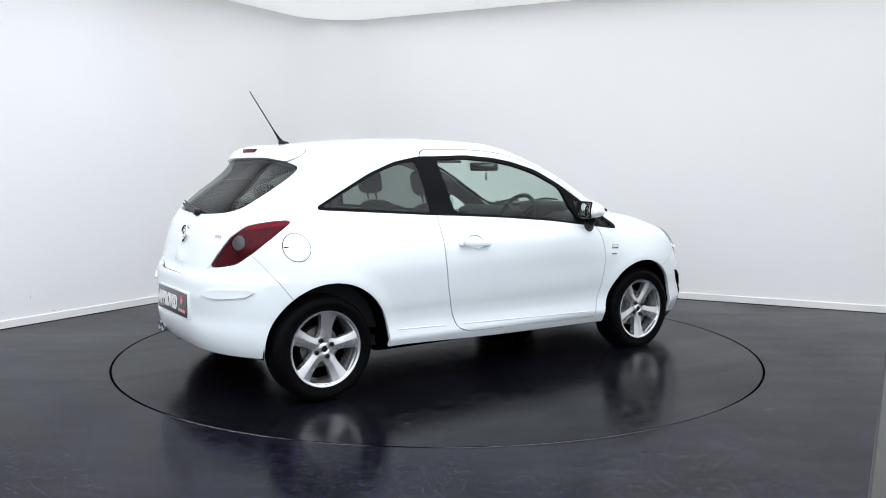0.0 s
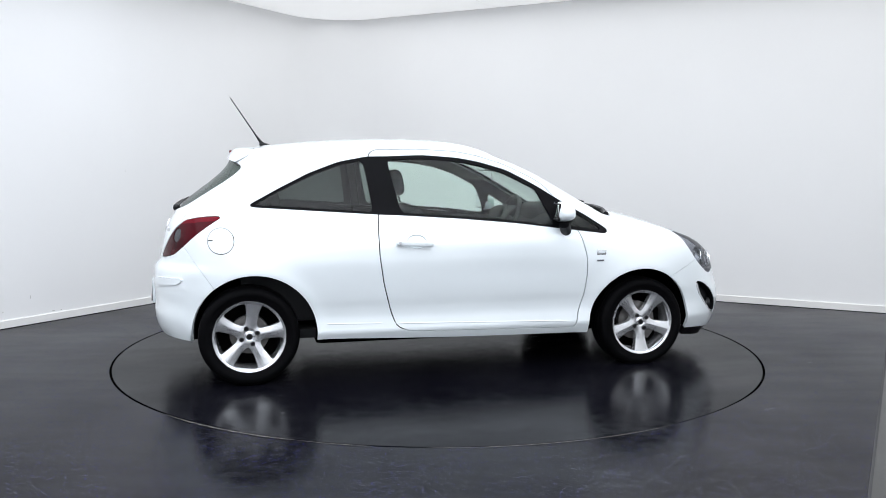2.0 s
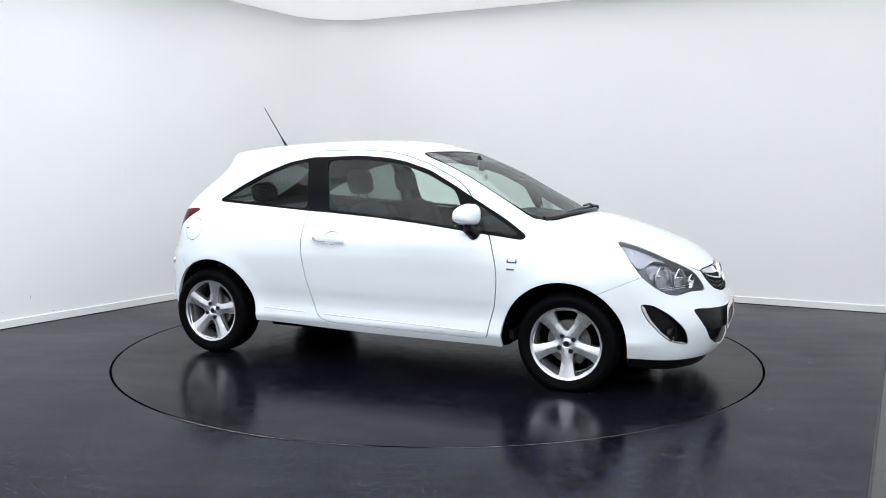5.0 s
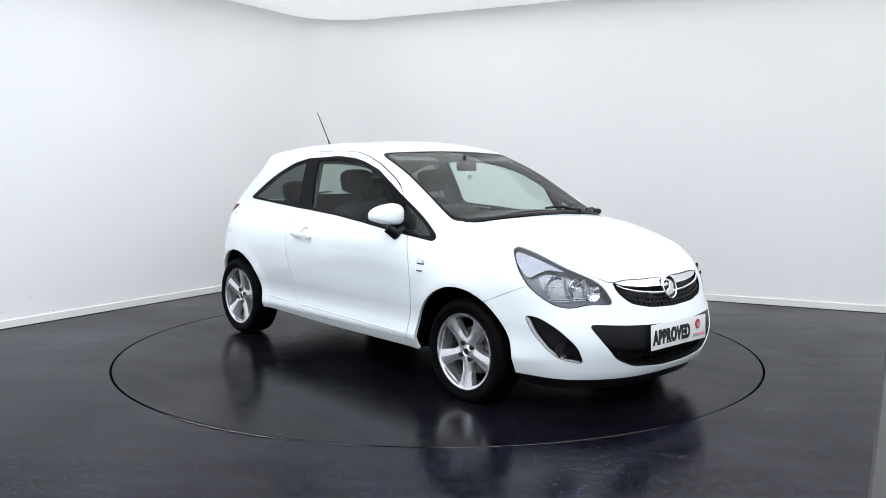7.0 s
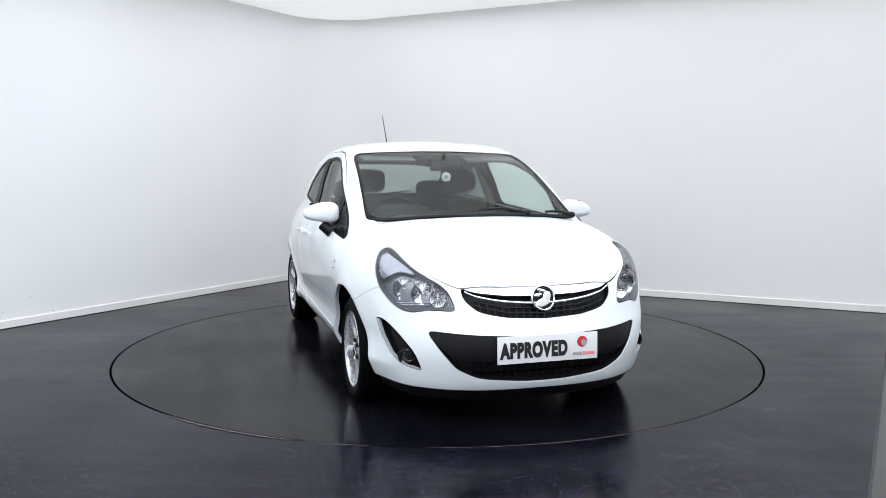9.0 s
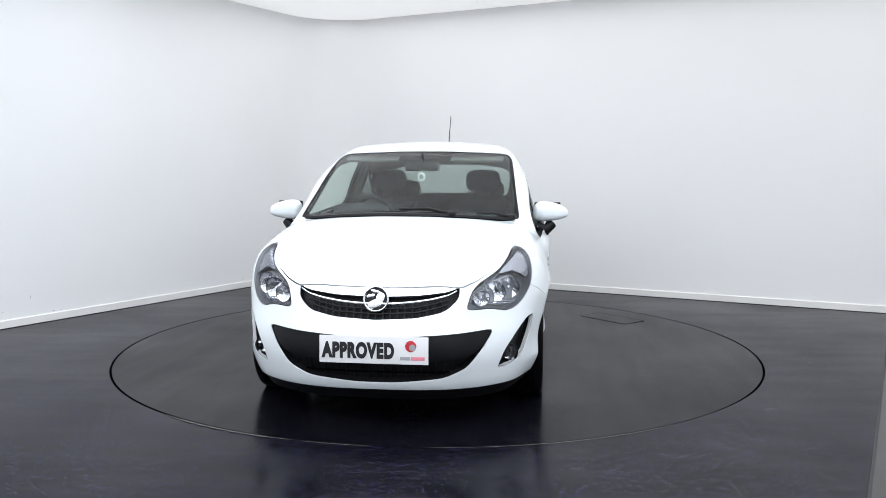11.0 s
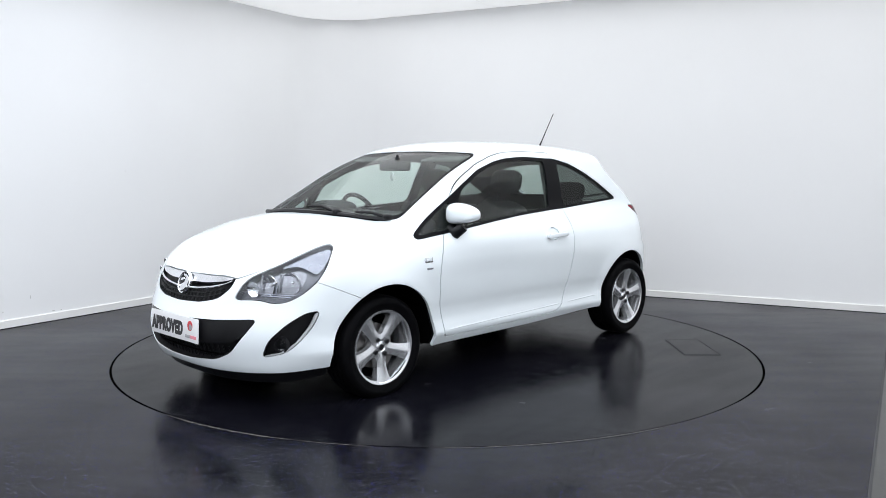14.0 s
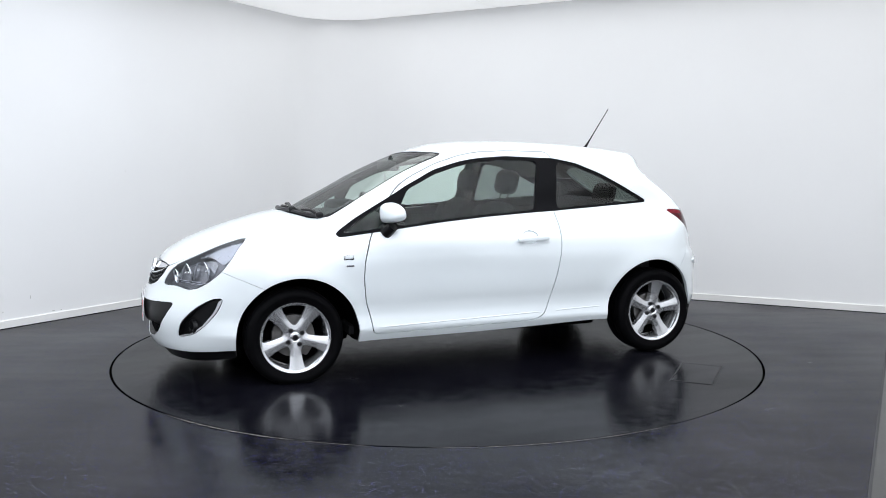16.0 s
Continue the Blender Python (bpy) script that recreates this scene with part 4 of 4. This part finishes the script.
# fog lamp pockets
STRIP = [(-.640, .524), (-.672, .447), (-.75, .359), (-.817, .311), (-.93, .287), (-.93, .294), (-.823, .319), (-.764, .363), (-.689, .449), (-.660, .521)]
for left in (False, True):
    hole = halves(fog)[1 if left else 0]
    pocket = panel("fog_lamp_pocket", hole, BLACK, car, inset=.04, lip=-.038, label="black fog lamp recess")
    rim_in = clip(hole, by_corner(STRIP, True)(hole[0]))
    panel("trim_strip", rim_in, SILVER, pocket, inset=.003, lip=.012, label="slim chrome trim")
    m = Matrix.Translation(corner_point(-.838, .352, True, left, .03)) @ pose(0, 0, 0, 0, 0, 90 + (16 if left else -16))
    part("fog_lamp", bowl(.034, .03), REFLECTOR, pocket, "round fog lamp", m=m)
    part("fog_bezel", lathe([(.034, .0), (.036, -.012), (.044, -.01), (.046, .012)], 32), BLACK, pocket, m=m)
    part("fog_glass", lathe([(0, -.010), (.02, -.009), (.036, -.004)], 24), CLEAR, pocket, m=m)

# black lip under the front bumper
low = net
s_low = np.maximum(low[0][:, 2] - bottom_line(low[0][:, 0]) - .006, .125 - low[0][:, 2] + .25 * np.clip(1.95 - low[0][:, 0], 0, 1) ** 2)
low = clip(low, np.where(low[0][:, 0] > 1.595, s_low, .5))
panel("front_lip", low, BLACK, car, inset=.012, lip=.03, label="black plastic lip under the bumper")

# raised strips of the rear bumper
strips = clip(rear_bumper, by_corner(RUB, False, 3)(rear_bumper[0]))
for m_ in halves(strips):
    panel("bumper_strip", m_, PAINT, bumper_r, inset=-.010, lip=.014)


# number plates
def lettering(text, height, mat, parent, m, stretch=1.0):
    """Built-in font letters as a thin mesh, reading along x in the xz plane, facing -y."""
    cu = bpy.data.curves.new("letters", "FONT")
    cu.body, cu.size, cu.extrude, cu.offset = text, height / .72, .0012, .0062 * height / .07
    cu.space_character = 1.14
    ob = bpy.data.objects.new("letters", cu)
    scene.collection.objects.link(ob)
    me = bpy.data.meshes.new_from_object(ob.evaluated_get(bpy.context.evaluated_depsgraph_get()))
    bpy.data.objects.remove(ob)
    me.transform(m @ pose(0, 0, 0, 90, 0, 0) @ Matrix.Diagonal((stretch, 1, 1, 1)))
    me.materials.clear()
    me.materials.append(mat)
    o = new("lettering", me)
    o.parent = parent
    return o


def plate(m, ground, ink, logo, label):
    p = part("number_plate", box(.535, .006, .134, .004, m), ground, car, label)
    lettering("APPROVED", .070, ink, p, m @ Matrix.Translation((-.250, -.0042, -.036)), .66)
    part("logo", lathe([(0, -.002), (.017, -.0022), (.027, -.001), (.027, .001)], 28), logo, p, m=m @ Matrix.Translation((.182, -.0035, .022)))
    part("logo_spot", lathe([(0, -.001), (.016, -.001), (.016, .001)], 20), LOGO_GREY, p, m=m @ Matrix.Translation((.190, -.0056, .016)))
    part("logo_bar", box(.050, .002, .017, .001, m @ Matrix.Translation((.156, -.0042, -.037))), LOGO_GREY, p)
    part("logo_bar", box(.066, .002, .017, .001, m @ Matrix.Translation((.217, -.0042, -.037))), LOGO_PINK, p)
    return p


plate(Matrix.Translation((2.098, 0, .405)) @ pose(0, 0, 0, 0, 0, 90) @ pose(0, 0, 0, -2, 0, 0), PLATE_WHITE, INK, LOGO_RED, "white number plate with black letters")
plate(Matrix.Translation((-1.840, 0, .512)) @ pose(0, 0, 0, 0, 0, -90) @ pose(0, 0, 0, -3, 0, 0), PLATE_DARK, WHITE_INK, LOGO_RED, "dark number plate with white letters")
part("plate_holder", box(.56, .02, .155, .008, Matrix.Translation((-1.828, 0, .512)) @ pose(0, 0, 0, 0, 0, -90)), PAINT, bumper_r)

# tailgate fittings
part("gate_handle", box(.13, .018, .055, .007, Matrix.Translation(end_point(0, .765, False, .002)) @ pose(0, 0, 0, 0, 0, -90) @ pose(0, 0, 0, -14, 0, 0)), PAINT, gate)
for k in range(3):
    part("model_mark", box(.014, .004, .022, .001, Matrix.Translation(end_point(-.43 - .018 * k, .905, False, .001)) @ pose(0, 0, 0, 0, 0, -72)), CHROME, gate)
part("brake_light", box(.20, .03, .036, .006, Matrix.Translation(end_point(0, 1.375, False, .002)) @ pose(0, 0, 0, 0, 0, -90)), RED, car, "red high-level brake light")
arm = part("rear_wiper", tube([end_point(-.05, 1.025, False, .024), end_point(.08, 1.040, False, .032), end_point(.26, 1.060, False, .030)], [.013, .010, .007], 8), BLACK, gate, "black rear wiper")
part("wiper_blade", tube([end_point(.0, 1.036, False, .012), end_point(.18, 1.054, False, .018), end_point(.34, 1.075, False, .018)], [.006, .009, .006], 6), BLACK, arm)
part("wiper_boss", blob(.045, .075, .045, .8, 16, Matrix.Translation(end_point(-.055, 1.022, False, .012))), BLACK, arm)

# exhaust
for y in (.275, .335):
    pipe = lathe([(.026, .12), (.026, -.03), (.029, -.034), (.032, -.03), (.032, .12)], 24)
    part("exhaust_tip", pipe, DARK_CHROME, car, "chrome exhaust tip", m=Matrix.Translation((-1.79, y, .308)) @ pose(0, 0, 0, 0, 0, -90))

    part("pipe_inside", lathe([(0, -.022), (.027, -.022), (.027, .03), (0, .03)], 20), UNDER, car, m=Matrix.Translation((-1.79, y, .308)) @ pose(0, 0, 0, 0, 0, -90))
part("flap_notch", box(.026, .004, .007, .001, Matrix.Translation(side_point(-1.462, .860, False, .0005)) @ pose(0, 0, 0, 0, 0, -8)), LENS_GREY, flap)

# antenna
mast = part("antenna", tube([(-1.13, 0, 1.425), (-1.152, 0, 1.452), (-1.19, 0, 1.507)], [.022, .010, .005], 10), BLACK, car, "black roof antenna")
part("whip", tube([(-1.188, 0, 1.505), (-1.342, 0, 1.738)], [.0042, .003], 8), BLACK, mast)
part("antenna_foot", blob(.075, .042, .026, .8, 16, Matrix.Translation((-1.125, 0, 1.432)) @ pose(0, 0, 0, 0, 6, 0)), BLACK, mast)

# side fittings
for left in (False, True):
    s = 1 if left else -1
    tilt = pose(0, 0, 0, 0, 2.5, 0)
    c0 = side_point(-.275, .828, left, .026)
    grip = part("door_handle", blob(.225, .020, .030, .45, 24, Matrix.Translation(c0) @ tilt), PAINT, car, "white pull handle")
    for dx in (-.095, .085):
        part("handle_foot", blob(.035, .05, .026, .6, 14, Matrix.Translation(side_point(-.275 + dx, .828 - dx * .04, left, .008)) @ tilt), PAINT, grip)
    if not left:
        part("key_lock", lathe([(0, -.004), (.008, -.004), (.010, 0), (.010, .006)], 16), ALLOY, grip, m=Matrix.Translation(side_point(-.37, .834, left, .038)))
    for x0, x1 in ((-.82, -.452), (-.428, .785)):
        xs = np.linspace(x0, x1, 14)
        run = [side_point(x, .345 - .028 * (x + .5), left, -.0035) for x in xs]
        part("sill_crease", tube(run, [.001] + [.006] * 12 + [.001], 8), PAINT, car)
    mk = part("side_emblem", box(.062, .006, .030, .002, Matrix.Translation(side_point(.942, .748, left, .002)) @ pose(0, 0, 0, 0, 0, 0)), CHROME, car, "small chrome side badge")
    part("emblem_field", box(.044, .006, .017, .001, Matrix.Translation(side_point(.942, .750, left, .0035))), PAINT, mk)
    part("emblem_bar", box(.046, .004, .010, .001, Matrix.Translation(side_point(.934, .697, left, .001))), DARK_CHROME, mk)
    # door mirror
    hm = Matrix.Translation((.662, s * (.856 if left else .872), 1.0)) @ pose(0, 0, 0, 0, 4, s * 9)
    bm = blob(.140, .222, .155, .66, 40)
    for v in bm.verts:
        w = min(max((v.co.y * s + .1125) / .225, 0), 1)
        if v.co.x < 0:
            v.co.x *= .62
        v.co.z *= (1 - .50 * w ** 2) if v.co.z > 0 else (.84 - .40 * w)
        if -.02 < v.co.z < -.004:
            v.co.x *= 1.03
    housing = part("door_mirror", bm, PAINT, car, "white door mirror housing", m=hm)
    part("mirror_glass", box(.006, .150, .092, .002, hm @ Matrix.Translation((-.043, -s * .014, .008))), MIRROR, housing, "mirror glass")
    part("mirror_rim", box(.012, .168, .108, .005, hm @ Matrix.Translation((-.037, -s * .014, .008))), BLACK, housing)
    part("mirror_foot", tube([(.70, s * .775, .905), (.70, s * .83, .893), (.675, s * .865, .932)], [.042, .036, .034], 12), BLACK, housing, "black mirror foot")

# wipers and cowl
pts = [top_point(1.205 - .33 * (y / .64) ** 2 * .44, y, .004) for y in np.linspace(-.62, .62, 21)]
part("cowl", tube(pts, .017, 8), BLACK, car, "black cowl below the windscreen")
for (px, py), (tx, ty), (bx, by) in (((1.175, .28), (1.13, -.47), (1.165, -.02)), ((1.07, .625), (1.155, .02), (1.14, .42))):
    a0, a1, a2 = top_point(px, py, .018), top_point((px + bx) / 2, (py + by) / 2, .04), top_point(bx, by, .032)
    arm = part("wiper_arm", tube([a0, a1, a2], [.012, .009, .007], 8), BLACK, car, "black wiper arm")
    pts = [top_point(bx + (tx - bx) * t if t > 0 else bx + (px - bx) * -t * .5, by + (ty - by) * t if t > 0 else by + (py - by) * -t * .5, .014) for t in (-.6, 0, .5, 1)]
    part("wiper_blade", tube(pts, [.005, .010, .010, .005], 6), BLACK, arm)
    part("wiper_pivot", blob(.05, .05, .04, .8, 14, Matrix.Translation(a0)), BLACK, arm)


# ---- cabin ----
def seat(x, y):
    m = Matrix.Translation((x, y, 0))
    s = part("front_seat", blob(.50, .50, .17, .5, 32, m @ Matrix.Translation((.16, 0, .50)) @ pose(0, 0, 0, 0, -7, 0)), FABRIC, car, "dark grey fabric front seat")
    bm = blob(.15, .50, .58, .55, 36, m @ Matrix.Translation((-.135, 0, .77)) @ pose(0, 0, 0, 0, -17, 0))
    part("backrest", bm, FABRIC, s)
    for k in (-1, 1):
        part("bolster", blob(.17, .09, .50, .7, 20, m @ Matrix.Translation((-.11, k * .215, .78)) @ pose(0, 0, 0, 0, -17, 0)), FABRIC, s)
        part("headrest_post", tube([m @ Vector((-.235, k * .06, 1.06)), m @ Vector((-.262, k * .06, 1.16))], .006, 8), BLACK, s)
    part("headrest", blob(.10, .26, .17, .6, 28, m @ Matrix.Translation((-.262, 0, 1.185)) @ pose(0, 0, 0, 0, -12, 0)), FABRIC, s)
    part("seat_base", box(.44, .42, .25, .03, m @ Matrix.Translation((.14, 0, .33))), LINING, s)


seat(-.05, -.36)
seat(-.05, .36)
bench = part("rear_bench", blob(.50, 1.16, .20, .45, 32, Matrix.Translation((-.72, 0, .52))), FABRIC, car, "dark grey fabric rear bench")
part("backrest", blob(.14, 1.16, .60, .45, 36, Matrix.Translation((-1.02, 0, .78)) @ pose(0, 0, 0, 0, -20, 0)), FABRIC, bench)
for y in (-.36, .36):
    part("headrest", blob(.09, .25, .15, .6, 24, Matrix.Translation((-1.10, y, 1.10)) @ pose(0, 0, 0, 0, -14, 0)), FABRIC, bench)
part("cabin_floor", box(2.0, 1.30, .06, .01, Matrix.Translation((-.1, 0, .27))), LINING, car, "dark carpet")
part("parcel_shelf", box(.40, 1.06, .025, .008, Matrix.Translation((-1.36, 0, .965))), LINING, car, "dark parcel shelf")
dash = part("dashboard", blob(.50, 1.30, .30, .4, 36, Matrix.Translation((.83, 0, .84)) @ pose(0, 0, 0, 0, 6, 0)), LINING, car, "dark grey moulded dashboard")
part("instrument_hood", blob(.22, .36, .14, .6, 28, Matrix.Translation((.70, -.36, .985))), LINING, dash)
part("centre_console", box(.55, .20, .34, .03, Matrix.Translation((.48, 0, .50))), LINING, dash)
part("centre_stack", box(.10, .26, .30, .03, Matrix.Translation((.60, 0, .80)) @ pose(0, 0, 0, 0, 20, 0)), BLACK, dash)
for s in (-1, 1):
    part("door_card", box(1.18, .05, .62, .02, Matrix.Translation((.17, s * .705, .60))), LINING, car, "dark door lining")
    part("side_trim", box(.80, .05, .62, .02, Matrix.Translation((-.90, s * .645, .66))), LINING, car, "dark rear side lining")
    part("seat_belt", tube([side_point(-.44, 1.25, s > 0, -.06), side_point(-.45, 1.0, s > 0, -.05), side_point(-.42, .6, s > 0, -.06)], .012, 6), BLACK, car, "black seat belt")
    part("pillar_trim", tube([side_point(-.48, 1.33, s > 0, -.065), side_point(-.43, 1.0, s > 0, -.07)], [.028, .032], 10), HEADLINER, car, "grey pillar trim")

# steering wheel
wm = Matrix.Translation((.455, -.36, .925)) @ pose(0, 0, 0, 0, -66, 0)
ring = [wm @ Vector((.182 * math.cos(a), .182 * math.sin(a), 0)) for a in (k * math.tau / 40 for k in range(41))]
rim_ob = part("steering_wheel", tube(ring, .0155, 10, False), BLACK, car, "black steering wheel")
part("steering_hub", blob(.15, .16, .06, .6, 24, wm), BLACK, rim_ob)
for a in (0, 130, 230):
    d_ = Vector((math.cos(radians(a + 180)), math.sin(radians(a + 180)), 0))
    part("spoke", tube([wm @ (d_ * .05), wm @ (d_ * .178)], [.024, .014], 8), BLACK, rim_ob)
part("column", tube([wm @ Vector((0, 0, 0)), wm @ Vector((0, 0, -.25))], .035, 10), LINING, rim_ob)

# inner mirror with a hanging disc
rear_view = part("inner_mirror", box(.035, .235, .062, .014, Matrix.Translation((.445, 0, 1.292)) @ pose(0, 0, 0, 0, -6, 18)), LINING, car, "grey rear-view mirror")
part("mirror_face", box(.004, .215, .050, .001, Matrix.Translation((.445, 0, 1.292)) @ pose(0, 0, 0, 0, -6, 18) @ Matrix.Translation((-.0185, 0, 0))), MIRROR, rear_view)
part("mirror_stalk", tube([(.45, 0, 1.31), (.42, 0, 1.365)], .01, 8), LINING, rear_view)
tag = part("hanging_disc", lathe([(0, -.004), (.022, -.005), (.030, -.002), (.030, .002), (.022, .005), (0, .004)], 28), PLATE_WHITE, car, "pale round disc hanging from the mirror", m=Matrix.Translation((.470, 0, 1.222)) @ pose(0, 0, 0, 0, 0, 70))
part("disc_face", lathe([(0, -.007), (.017, -.007), (.017, .007), (0, .007)], 20), LOGO_GREY, tag, m=Matrix.Translation((.470, 0, 1.222)) @ pose(0, 0, 0, 0, 0, 70))
part("cord", tube([(.470, 0, 1.25), (.455, 0, 1.295)], .0015, 5), PLATE_WHITE, tag)
for y in (-.36, .36):
    part("sun_visor", box(.15, .36, .018, .008, Matrix.Translation((.30, y, 1.345)) @ pose(0, 0, 0, 0, 14, 0)), HEADLINER, car, "grey sun visor")


def motions():
    rows_table, rows_car = [], []
    for t, a in TURN:
        rows_table.append((t, pose(0, 0, 0, 0, 0, a)))
        rows_car.append((t, pose(0, 0, 0, 0, 0, a) @ Matrix.Translation(OFFSET)))
    walk(turntable, rows_table)
    walk(car, rows_car)


motions()
